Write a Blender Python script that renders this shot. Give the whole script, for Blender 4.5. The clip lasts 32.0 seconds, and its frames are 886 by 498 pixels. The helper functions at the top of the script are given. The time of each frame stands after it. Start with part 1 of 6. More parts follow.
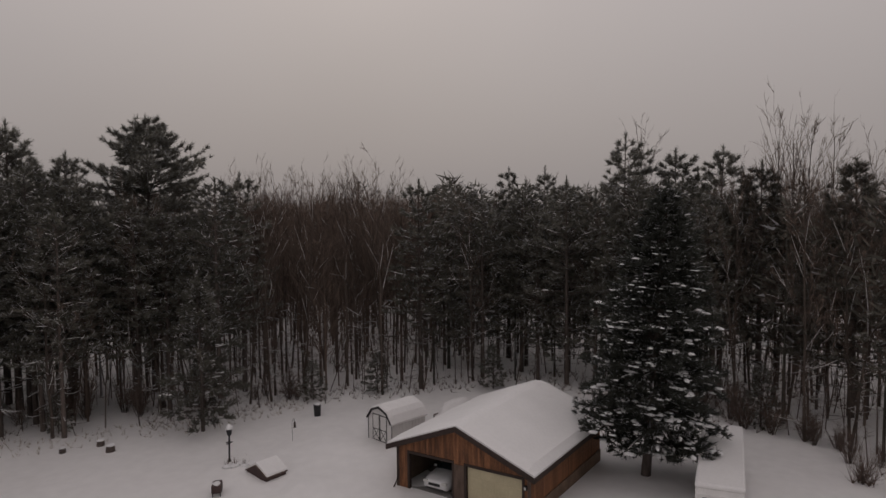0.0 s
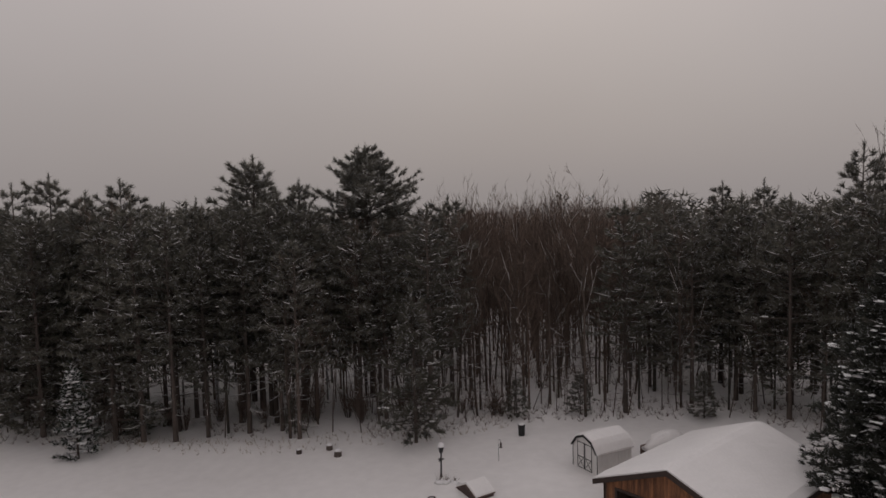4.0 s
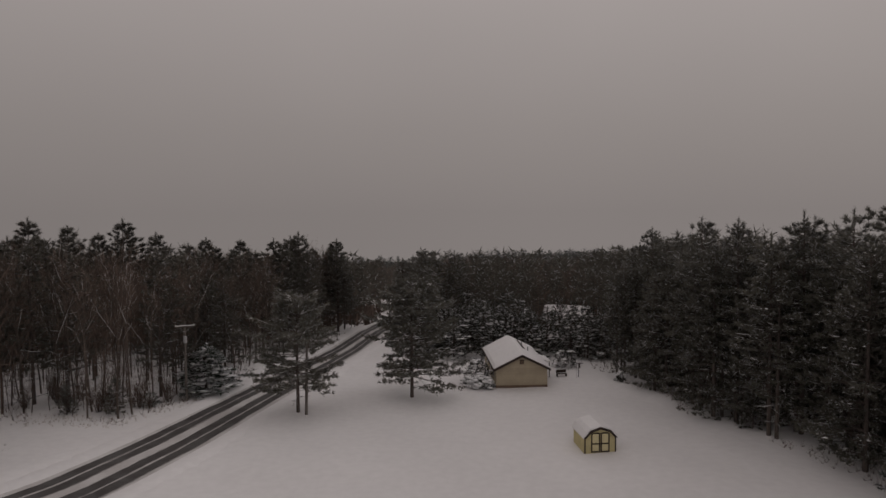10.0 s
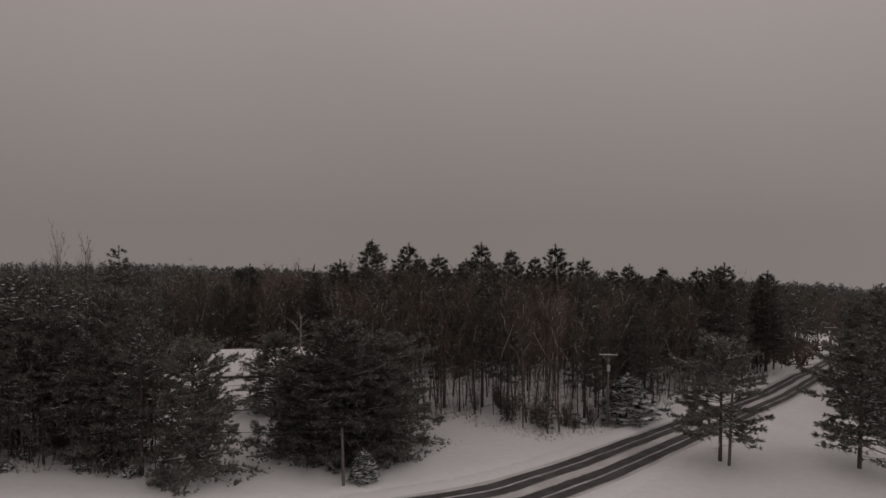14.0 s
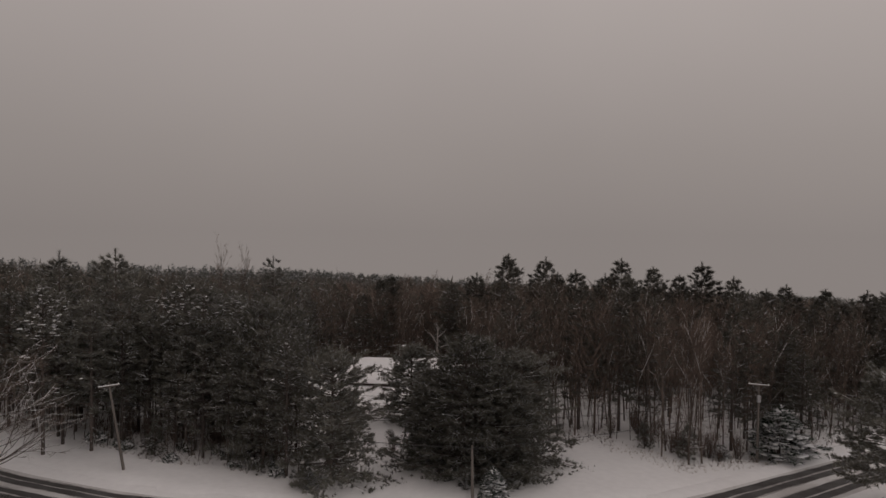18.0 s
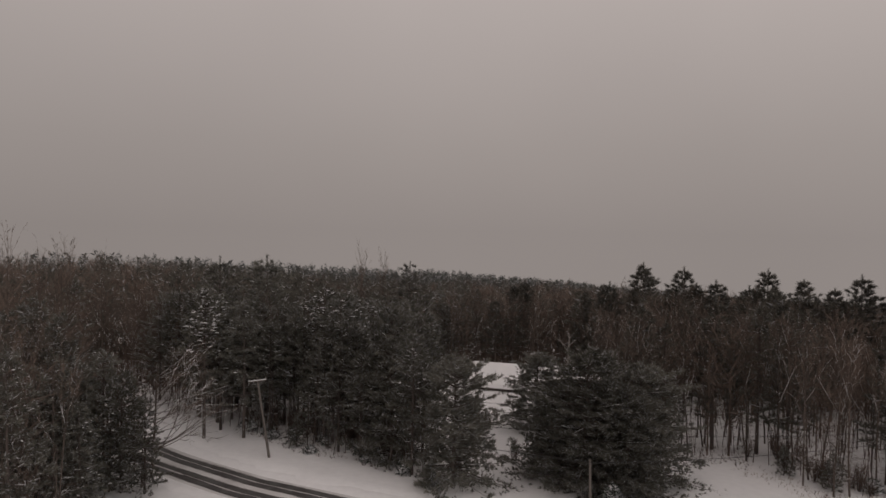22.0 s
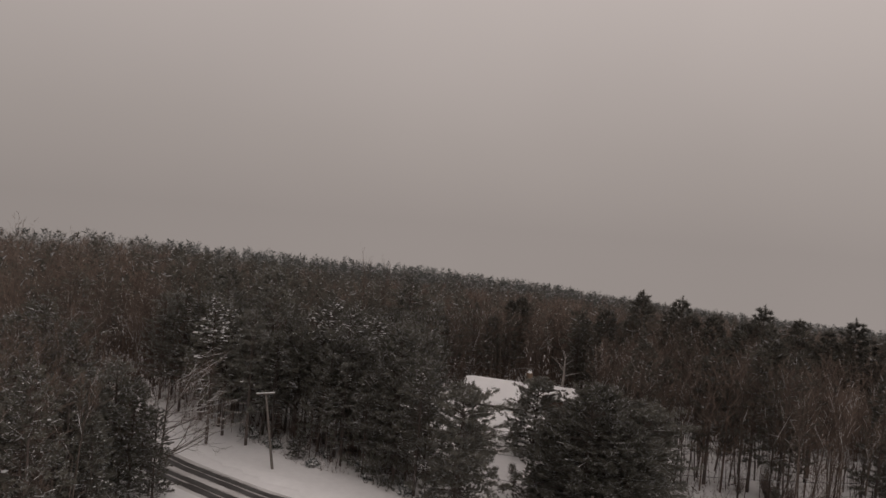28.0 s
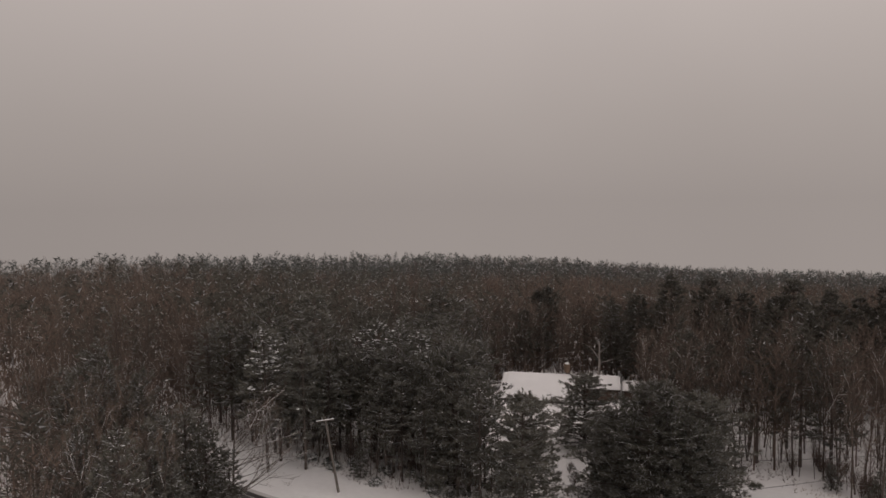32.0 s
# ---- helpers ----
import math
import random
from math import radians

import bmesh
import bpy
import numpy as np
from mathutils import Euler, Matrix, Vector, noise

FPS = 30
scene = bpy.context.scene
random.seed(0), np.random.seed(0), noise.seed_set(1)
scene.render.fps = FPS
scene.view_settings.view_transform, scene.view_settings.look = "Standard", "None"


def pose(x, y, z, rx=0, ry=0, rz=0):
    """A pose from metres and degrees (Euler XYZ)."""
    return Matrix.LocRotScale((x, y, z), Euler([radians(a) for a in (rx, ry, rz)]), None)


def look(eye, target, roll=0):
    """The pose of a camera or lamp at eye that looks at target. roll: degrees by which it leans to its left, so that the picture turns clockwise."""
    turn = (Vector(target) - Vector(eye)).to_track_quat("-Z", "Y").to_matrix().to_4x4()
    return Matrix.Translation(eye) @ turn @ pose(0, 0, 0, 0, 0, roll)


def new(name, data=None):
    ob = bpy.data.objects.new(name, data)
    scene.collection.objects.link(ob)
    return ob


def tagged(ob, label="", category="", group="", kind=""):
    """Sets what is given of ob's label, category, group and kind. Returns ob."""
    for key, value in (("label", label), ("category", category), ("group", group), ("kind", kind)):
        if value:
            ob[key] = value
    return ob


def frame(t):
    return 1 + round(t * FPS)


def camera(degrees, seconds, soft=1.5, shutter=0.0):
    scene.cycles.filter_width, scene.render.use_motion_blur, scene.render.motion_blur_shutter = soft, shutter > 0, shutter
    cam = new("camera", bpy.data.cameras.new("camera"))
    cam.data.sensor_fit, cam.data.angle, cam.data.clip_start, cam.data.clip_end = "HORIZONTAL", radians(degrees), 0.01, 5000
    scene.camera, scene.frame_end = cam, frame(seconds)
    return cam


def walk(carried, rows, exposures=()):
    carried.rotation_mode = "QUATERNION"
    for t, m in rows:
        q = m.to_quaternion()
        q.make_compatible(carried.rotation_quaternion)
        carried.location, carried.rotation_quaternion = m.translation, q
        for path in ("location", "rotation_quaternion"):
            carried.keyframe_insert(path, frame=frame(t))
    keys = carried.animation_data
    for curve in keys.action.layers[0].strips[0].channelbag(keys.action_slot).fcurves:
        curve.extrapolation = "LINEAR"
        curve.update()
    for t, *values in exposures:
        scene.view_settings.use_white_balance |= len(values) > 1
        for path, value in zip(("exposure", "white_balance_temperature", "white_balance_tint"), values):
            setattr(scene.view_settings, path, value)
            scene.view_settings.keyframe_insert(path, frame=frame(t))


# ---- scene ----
# ---------------------------------------------------------------- light and exposure figures
SUN_AZ, SUN_ELEV, SUN_POWER = 25.0, 28.0, 0.3
SKY_LOW, SKY_MID, SKY_HIGH, SKY_TOP = (0.205, 0.18, 0.168), (0.245, 0.215, 0.2), (0.365, 0.32, 0.302), (0.38, 0.335, 0.32)
SKY_SIDE = 0.08
EXPOSURES = [(0.0, 0.35, 6220, 10), (5.0, 0.43, 6210, 10), (7.0, 0.42, 6230, 10), (9.0, 0.11, 6280, 10), (13.0, 0.03, 6420, 10), (20.0, 0.42, 6430, 10), (25.0, 0.5, 6480, 10), (28.0, 0.6, 6500, 10), (32.0, 0.7, 6500, 10)]

cam = camera(66.0, 32.0, soft=1.5)

# the drone's flight: seconds, place, heading (counter-clockwise from +x), tilt and lean in degrees
FLIGHT = [
    (0.0, 1.83, -1.78, 16.89, 17.18, -3.97, -0.56),
    (0.5, 1.64, -1.62, 17.10, 17.26, -3.83, -1.64),
    (1.0, 1.50, -1.48, 17.32, 17.03, -5.04, -1.59),
    (1.5, 1.41, -1.36, 17.54, 16.78, -4.41, -0.99),
    (2.0, 1.35, -1.27, 17.80, 17.95, -4.31, -1.70),
    (2.5, 1.29, -1.24, 18.11, 20.34, -4.51, -1.91),
    (4.5, 0.90, -1.37, 19.82, 38.55, -4.25, -1.33),
    (5.0, 0.32, -1.09, 20.37, 44.12, -4.55, -1.49),
    (5.5, -0.46, -0.62, 20.88, 51.65, -4.44, -2.01),
    (6.0, -1.11, -0.17, 21.17, 55.45, -4.27, -1.10),
    (6.5, -1.46, 0.13, 21.22, 58.65, -3.56, -0.99),
    (7.0, -1.53, 0.18, 21.22, 64.09, -3.51, -1.72),
    (7.5, -1.36, -0.00, 21.32, 70.30, -3.26, -0.74),
    (8.0, -1.05, -0.26, 21.49, 77.33, -3.06, -0.30),
    (8.5, -0.64, -0.29, 21.60, 83.38, -2.92, -0.37),
    (9.0, -0.23, 0.00, 21.58, 89.85, -2.74, 0.36),
    (9.5, 0.05, 0.39, 21.55, 94.83, -2.65, 0.02),
    (10.0, 0.11, 0.56, 21.73, 95.32, -3.13, -0.49),
    (10.5, -0.01, 0.40, 22.23, 97.94, -2.90, -0.00),
    (11.0, -0.24, -0.04, 22.88, 104.43, -2.87, 0.54),
    (11.5, -0.55, -0.57, 23.45, 105.46, -3.39, 0.39),
    (12.0, -0.81, -1.03, 23.80, 110.09, -3.02, 0.02),
    (12.5, -0.87, -1.26, 24.01, 114.80, -2.94, 0.39),
    (13.0, -0.71, -1.19, 24.21, 120.29, -2.69, 0.79),
    (13.5, -0.50, -0.89, 24.41, 125.04, -2.60, 0.24),
    (14.0, -0.41, -0.57, 24.62, 129.34, -2.10, 0.17),
    (14.5, -0.46, -0.42, 24.80, 134.38, -1.81, 0.69),
    (16.5, -0.94, -0.59, 25.33, 134.96, -1.82, 0.79),
    (17.0, -0.81, -0.52, 25.40, 135.89, -1.89, 0.11),
    (17.5, -0.45, -0.31, 25.46, 138.40, -1.40, 0.18),
    (18.0, 0.05, 0.01, 25.55, 141.13, -1.43, 0.70),
    (18.5, 0.62, 0.39, 25.66, 144.50, -1.20, -0.25),
    (19.0, 1.17, 0.76, 25.78, 148.42, -0.83, -1.74),
    (19.5, 1.65, 1.04, 25.93, 151.25, -0.94, -1.97),
    (20.0, 2.02, 1.18, 26.09, 153.21, -1.04, -0.53),
    (20.5, 2.27, 1.20, 26.25, 153.40, -1.26, 0.57),
    (21.0, 2.42, 1.15, 26.41, 153.53, -1.28, -0.11),
    (21.5, 2.53, 1.09, 26.57, 153.01, -1.25, -0.01),
    (22.0, 2.64, 1.04, 26.73, 153.23, -1.52, 0.99),
    (22.5, 2.72, 1.01, 26.89, 153.23, -1.33, -0.02),
    (23.0, 2.76, 0.99, 27.04, 153.00, -1.55, 0.37),
    (23.5, 2.75, 0.98, 27.19, 152.43, -1.57, 0.19),
    (24.0, 2.74, 0.99, 27.34, 151.72, -1.33, 0.56),
    (24.5, 2.75, 1.00, 27.51, 151.63, -1.16, 0.26),
    (25.0, 2.78, 0.94, 27.75, 151.62, -1.42, 0.14),
    (25.5, 2.74, 0.65, 28.09, 152.62, -1.31, 1.02),
    (27.5, 2.12, -1.96, 30.01, 152.05, -1.53, 5.96),
    (28.0, 1.93, -2.59, 30.51, 152.03, -2.13, 4.77),
    (28.5, 1.76, -3.19, 31.01, 152.14, -2.54, 3.41),
    (29.0, 1.66, -3.80, 31.51, 152.23, -3.13, 3.74),
    (29.5, 1.58, -4.43, 32.01, 152.22, -3.41, 4.24),
    (30.0, 1.45, -5.07, 32.50, 152.34, -3.53, 3.98),
    (30.5, 1.26, -5.71, 32.99, 152.30, -3.61, 3.34),
    (31.0, 0.99, -6.31, 33.50, 151.99, -3.80, 2.69),
    (31.5, 0.68, -6.85, 34.04, 151.99, -3.94, 1.71),
    (32.0, 0.33, -7.34, 34.59, 151.96, -3.83, -0.89),
]


def aim(x, y, z, heading, tilt, lean):
    h, p = radians(heading), radians(tilt)
    return look((x, y, z), (x + 100 * math.cos(p) * math.cos(h), y + 100 * math.cos(p) * math.sin(h), z + 100 * math.sin(p)), lean)


walk(cam, [(t, aim(*r)) for t, *r in FLIGHT], EXPOSURES)
# ---------------------------------------------------------------- world and light
world = bpy.data.worlds.new("winter_sky")
scene.world = world
world.use_nodes = True
wn, wl = world.node_tree.nodes, world.node_tree.links
wn.clear()
w_out = wn.new("ShaderNodeOutputWorld")
w_bg = wn.new("ShaderNodeBackground")
w_sky = wn.new("ShaderNodeTexSky")
w_sky.sky_type = "NISHITA"
w_sky.sun_disc = False
w_sky.sun_elevation = radians(SUN_ELEV)
w_sky.sun_rotation = radians(90 - SUN_AZ)
w_sky.dust_density = 6.0
w_coord = wn.new("ShaderNodeTexCoord")
w_sep = wn.new("ShaderNodeSeparateXYZ")
w_ramp = wn.new("ShaderNodeValToRGB")
w_noise = wn.new("ShaderNodeTexNoise")
w_noise.inputs["Scale"].default_value = 1.6
w_noise.inputs["Detail"].default_value = 3.0
# overcast dome: dull at the horizon, brighter towards the zenith
w_ramp.color_ramp.elements[0].position = 0.0
w_ramp.color_ramp.elements[0].color = (*SKY_LOW, 1)
w_ramp.color_ramp.elements[1].position = 1.0
w_ramp.color_ramp.elements[1].color = (*SKY_TOP, 1)
mid = w_ramp.color_ramp.elements.new(0.12)
mid.color = (*SKY_MID, 1)
mid = w_ramp.color_ramp.elements.new(0.42)
mid.color = (*SKY_HIGH, 1)
w_mix = wn.new("ShaderNodeMix")
w_mix.data_type = "RGBA"
w_mix.inputs["Factor"].default_value = 0.001
w_mul = wn.new("ShaderNodeMix")
w_mul.data_type = "RGBA"
w_mul.blend_type = "MULTIPLY"
w_mul.inputs["Factor"].default_value = 1.0
w_var = wn.new("ShaderNodeMapRange")
w_var.inputs["From Min"].default_value, w_var.inputs["From Max"].default_value = 0.3, 0.7
w_var.inputs["To Min"].default_value, w_var.inputs["To Max"].default_value = 0.96, 1.04
# the brighter side of the cloud, round the hidden sun
w_dot = wn.new("ShaderNodeVectorMath")
w_dot.operation = "DOT_PRODUCT"
w_dot.inputs[1].default_value = (math.cos(radians(SUN_AZ)), math.sin(radians(SUN_AZ)), 0.25)
w_side = wn.new("ShaderNodeMapRange")
w_side.inputs["From Min"].default_value, w_side.inputs["From Max"].default_value = -1.0, 1.0
w_side.inputs["To Min"].default_value, w_side.inputs["To Max"].default_value = 1.0 - SKY_SIDE, 1.0 + SKY_SIDE
w_m2 = wn.new("ShaderNodeMath")
w_m2.operation = "MULTIPLY"
wl.new(w_coord.outputs["Generated"], w_sep.inputs[0])
wl.new(w_coord.outputs["Generated"], w_noise.inputs["Vector"])
wl.new(w_coord.outputs["Generated"], w_dot.inputs[0])
wl.new(w_sep.outputs["Z"], w_ramp.inputs["Fac"])
wl.new(w_noise.outputs["Fac"], w_var.inputs["Value"])
wl.new(w_dot.outputs["Value"], w_side.inputs["Value"])
wl.new(w_var.outputs[0], w_m2.inputs[0])
wl.new(w_side.outputs[0], w_m2.inputs[1])
wl.new(w_ramp.outputs["Color"], w_mix.inputs["A"])
wl.new(w_sky.outputs["Color"], w_mix.inputs["B"])
wl.new(w_mix.outputs["Result"], w_mul.inputs["A"])
wl.new(w_m2.outputs[0], w_mul.inputs["B"])
wl.new(w_mul.outputs["Result"], w_bg.inputs["Color"])
w_bg.inputs["Strength"].default_value = 1.0
wl.new(w_bg.outputs[0], w_out.inputs["Surface"])

sun_data = bpy.data.lights.new("sun", "SUN")
sun_data.energy = SUN_POWER
sun_data.angle = radians(40)
sun_data.color = (1.0, 0.96, 0.94)
sun = new("sun", sun_data)
sun.matrix_world = look((0, 0, 60), (-math.cos(radians(SUN_AZ)) * 60, -math.sin(radians(SUN_AZ)) * 60, 60 - 60 * math.tan(radians(SUN_ELEV))))


# ---------------------------------------------------------------- materials
def material(name, colour, rough=0.9, vary=0.25, scale=3.0, fine=30.0, bump=0.2, metal=0.0, second=None, stretch=(1, 1, 1), island=0.0, obj=0.0, coords="Object", dist=0.02):
    """A surface with grain at two scales; second: the colour of its stains; island: spread between pieces."""
    m = bpy.data.materials.new(name)
    m.use_nodes = True
    n, l = m.node_tree.nodes, m.node_tree.links
    b = n["Principled BSDF"]
    b.inputs["Roughness"].default_value = rough
    b.inputs["Metallic"].default_value = metal
    b.inputs["Specular IOR Level"].default_value = 0.3
    tc = n.new("ShaderNodeTexCoord")
    mp = n.new("ShaderNodeMapping")
    mp.inputs["Scale"].default_value = stretch
    l.new(tc.outputs[coords], mp.inputs["Vector"])
    big, small = n.new("ShaderNodeTexNoise"), n.new("ShaderNodeTexNoise")
    big.inputs["Scale"].default_value, small.inputs["Scale"].default_value = scale, fine
    big.inputs["Detail"].default_value, small.inputs["Detail"].default_value = 5, 3
    l.new(mp.outputs[0], big.inputs["Vector"])
    l.new(mp.outputs[0], small.inputs["Vector"])
    ramp = n.new("ShaderNodeValToRGB")
    dark = second or tuple(c * (1 - vary) for c in colour)
    ramp.color_ramp.elements[0].position, ramp.color_ramp.elements[0].color = 0.35, (*dark, 1)
    ramp.color_ramp.elements[1].position, ramp.color_ramp.elements[1].color = 0.62, (*colour, 1)
    l.new(big.outputs["Fac"], ramp.inputs["Fac"])
    mr = n.new("ShaderNodeMapRange")
    mr.inputs["From Min"].default_value, mr.inputs["From Max"].default_value = 0.3, 0.7
    mr.inputs["To Min"].default_value, mr.inputs["To Max"].default_value = 1 - vary * 0.6, 1 + vary * 0.6
    l.new(small.outputs["Fac"], mr.inputs["Value"])
    factor = mr.outputs[0]
    for on, node, out in ((island, "ShaderNodeNewGeometry", "Random Per Island"), (obj, "ShaderNodeObjectInfo", "Random")):
        if on:
            g = n.new(node)
            r = n.new("ShaderNodeMapRange")
            r.inputs["To Min"].default_value, r.inputs["To Max"].default_value = 1 - on, 1 + on
            l.new(g.outputs[out], r.inputs["Value"])
            mm = n.new("ShaderNodeMath")
            mm.operation = "MULTIPLY"
            l.new(factor, mm.inputs[0])
            l.new(r.outputs[0], mm.inputs[1])
            factor = mm.outputs[0]
    mul = n.new("ShaderNodeMix")
    mul.data_type, mul.blend_type = "RGBA", "MULTIPLY"
    mul.inputs["Factor"].default_value = 1.0
    l.new(ramp.outputs["Color"], mul.inputs["A"])
    l.new(factor, mul.inputs["B"])
    l.new(mul.outputs["Result"], b.inputs["Base Color"])
    if bump:
        bp = n.new("ShaderNodeBump")
        bp.inputs["Strength"].default_value, bp.inputs["Distance"].default_value = bump, dist
        l.new(small.outputs["Fac"], bp.inputs["Height"])
        l.new(bp.outputs[0], b.inputs["Normal"])
    return m


def needles(name, colour, frost, frost_colour=(0.72, 0.72, 0.74)):
    """Needle sprays: each spray its own green, a share of them frosted with snow."""
    m = material(name, colour, 0.75, 0.35, 0.35, 4.0, 0, island=0.35, obj=0.22)
    n, l = m.node_tree.nodes, m.node_tree.links
    b = n["Principled BSDF"]
    was = b.inputs["Base Color"].links[0].from_socket
    g = n.new("ShaderNodeNewGeometry")
    gt = n.new("ShaderNodeMath")
    gt.operation = "LESS_THAN"
    gt.inputs[1].default_value = frost
    l.new(g.outputs["Random Per Island"], gt.inputs[0])
    mx = n.new("ShaderNodeMix")
    mx.data_type = "RGBA"
    mx.inputs["B"].default_value = (*frost_colour, 1)
    l.new(gt.outputs[0], mx.inputs["Factor"])
    l.new(was, mx.inputs["A"])
    l.new(mx.outputs["Result"], b.inputs["Base Color"])
    b.inputs["Specular IOR Level"].default_value = 0.15
    tr = n.new("ShaderNodeBsdfTranslucent")
    l.new(mx.outputs["Result"], tr.inputs["Color"])
    ms = n.new("ShaderNodeMixShader")
    ms.inputs["Fac"].default_value = 0.48
    out = n["Material Output"]
    l.new(b.outputs[0], ms.inputs[1])
    l.new(tr.outputs[0], ms.inputs[2])
    l.new(ms.outputs[0], out.inputs["Surface"])
    return m


M = {}
M["snow"] = material("snow", (0.84, 0.83, 0.83), 0.65, 0.05, 0.05, 1.2, 0.25, second=(0.78, 0.77, 0.77), dist=0.12)
M["snow_roof"] = material("snow_roof", (0.85, 0.84, 0.84), 0.6, 0.04, 0.4, 6.0, 0.15, dist=0.05)
M["snow_clump"] = material("snow_clump", (0.86, 0.86, 0.87), 0.6, 0.06, 1.5, 9.0, 0)
M["packed_snow"] = material("packed_snow", (0.66, 0.65, 0.64), 0.6, 0.12, 0.25, 5.0, 0.3, second=(0.52, 0.5, 0.49), dist=0.04)
M["asphalt"] = material("wet_asphalt", (0.058, 0.053, 0.051), 0.6, 0.35, 0.5, 8.0, 0.3, second=(0.1, 0.097, 0.095))
M["slush"] = material("slush", (0.42, 0.4, 0.39), 0.5, 0.3, 1.2, 9.0, 0.4, second=(0.2, 0.19, 0.185))
M["bark"] = material("bark", (0.11, 0.09, 0.08), 0.95, 0.4, 1.5, 14, 0.5, stretch=(3, 3, 0.6), obj=0.3)
M["bark_grey"] = material("bark_grey", (0.125, 0.1, 0.085), 0.95, 0.4, 1.2, 12, 0.5, stretch=(3, 3, 0.5), obj=0.3)
M["twig_far"] = material("twig_far", (0.168, 0.128, 0.106), 0.95, 0.3, 0.6, 8, 0, island=0.3)
M["twig"] = material("twig", (0.17, 0.128, 0.104), 0.95, 0.3, 0.6, 8, 0, island=0.3, obj=0.25)
M["dead_wood"] = material("dead_wood", (0.46, 0.42, 0.39), 0.9, 0.3, 2, 15, 0.3)
M["brush"] = material("brush", (0.17, 0.128, 0.108), 0.95, 0.35, 0.4, 6, 0, island=0.4)
M["grass"] = material("dry_grass", (0.36, 0.3, 0.24), 0.95, 0.3, 0.4, 6, 0, island=0.3)
M["pine"] = needles("pine_needles", (0.192, 0.186, 0.158), 0.13, (0.52, 0.52, 0.53))
M["pine_far"] = needles("far_needles", (0.158, 0.15, 0.128), 0.08, (0.4, 0.4, 0.41))
# far crest woods: distance haze painted in as greyer colour and more frost
M["pine_hazed"] = needles("hazed_needles", (0.15, 0.156, 0.146), 0.12, (0.4, 0.4, 0.41))
M["twig_hazed"] = material("twig_hazed", (0.17, 0.15, 0.14), 0.95, 0.3, 0.6, 8, 0, island=0.3)
M["pine_frost"] = needles("frosted_needles", (0.115, 0.115, 0.098), 0.11)
M["spruce"] = needles("spruce_needles", (0.082, 0.086, 0.074), 0.07, (0.42, 0.42, 0.44))
M["snowy_needles"] = needles("snowy_needles", (0.045, 0.06, 0.042), 0.33)
M["cedar"] = material("stained_boards", (0.25, 0.115, 0.056), 0.75, 0.55, 0.8, 10, 0.4, second=(0.11, 0.052, 0.03), stretch=(6, 6, 0.7), obj=0.25)
M["dark_trim"] = material("dark_trim", (0.05, 0.035, 0.03), 0.7, 0.3, 2, 20, 0.2)
M["cream"] = material("cream_paint", (0.55, 0.49, 0.33), 0.55, 0.1, 1.2, 12, 0.1, obj=0.05)
M["white_paint"] = material("white_paint", (0.72, 0.71, 0.7), 0.55, 0.1, 1.0, 14, 0.1)
M["black_metal"] = material("black_metal", (0.03, 0.03, 0.032), 0.5, 0.3, 3, 25, 0.1)
M["concrete"] = material("concrete", (0.3, 0.29, 0.28), 0.9, 0.25, 0.8, 12, 0.3)
M["tan"] = material("tan_siding", (0.45, 0.385, 0.28), 0.65, 0.12, 0.8, 9, 0.15, obj=0.06)
M["brown_base"] = material("brown_skirt", (0.2, 0.14, 0.1), 0.85, 0.3, 1.5, 12, 0.2)
M["yellow"] = material("yellow_boards", (0.6, 0.53, 0.29), 0.65, 0.15, 1.2, 11, 0.2, obj=0.07)
M["yellow_door"] = material("yellow_door_paint", (0.72, 0.65, 0.39), 0.6, 0.12, 1.2, 11, 0.15)
M["maroon"] = material("maroon_paint", (0.075, 0.05, 0.046), 0.6, 0.25, 2, 16, 0.1)
M["pole_wood"] = material("pole_wood", (0.17, 0.15, 0.135), 0.9, 0.3, 1.5, 14, 0.3, stretch=(4, 4, 0.5))
M["steel"] = material("galvanised_steel", (0.5, 0.5, 0.51), 0.45, 0.15, 3, 30, 0.05, metal=0.8)
M["wire"] = material("cable", (0.05, 0.05, 0.052), 0.6, 0.2, 3, 20, 0)
M["car_paint"] = material("silver_paint", (0.72, 0.72, 0.73), 0.3, 0.06, 2, 60, 0, metal=0.15)
M["rubber"] = material("rubber", (0.025, 0.025, 0.026), 0.85, 0.2, 4, 30, 0.2)
M["lamp_glass"] = material("lamp_glass", (0.6, 0.6, 0.58), 0.15, 0.1, 4, 20, 0)
M["red_brown"] = material("weathered_boards", (0.14, 0.1, 0.08), 0.85, 0.35, 1.2, 14, 0.3, stretch=(3, 3, 1))
M["interior"] = material("bare_studs", (0.16, 0.12, 0.09), 0.9, 0.3, 1, 10, 0.2)
glass = bpy.data.materials.new("window_glass")
glass.use_nodes = True
gb = glass.node_tree.nodes["Principled BSDF"]
gb.inputs["Base Color"].default_value = (0.03, 0.035, 0.04, 1)
gb.inputs["Roughness"].default_value = 0.06
M["glass"] = glass


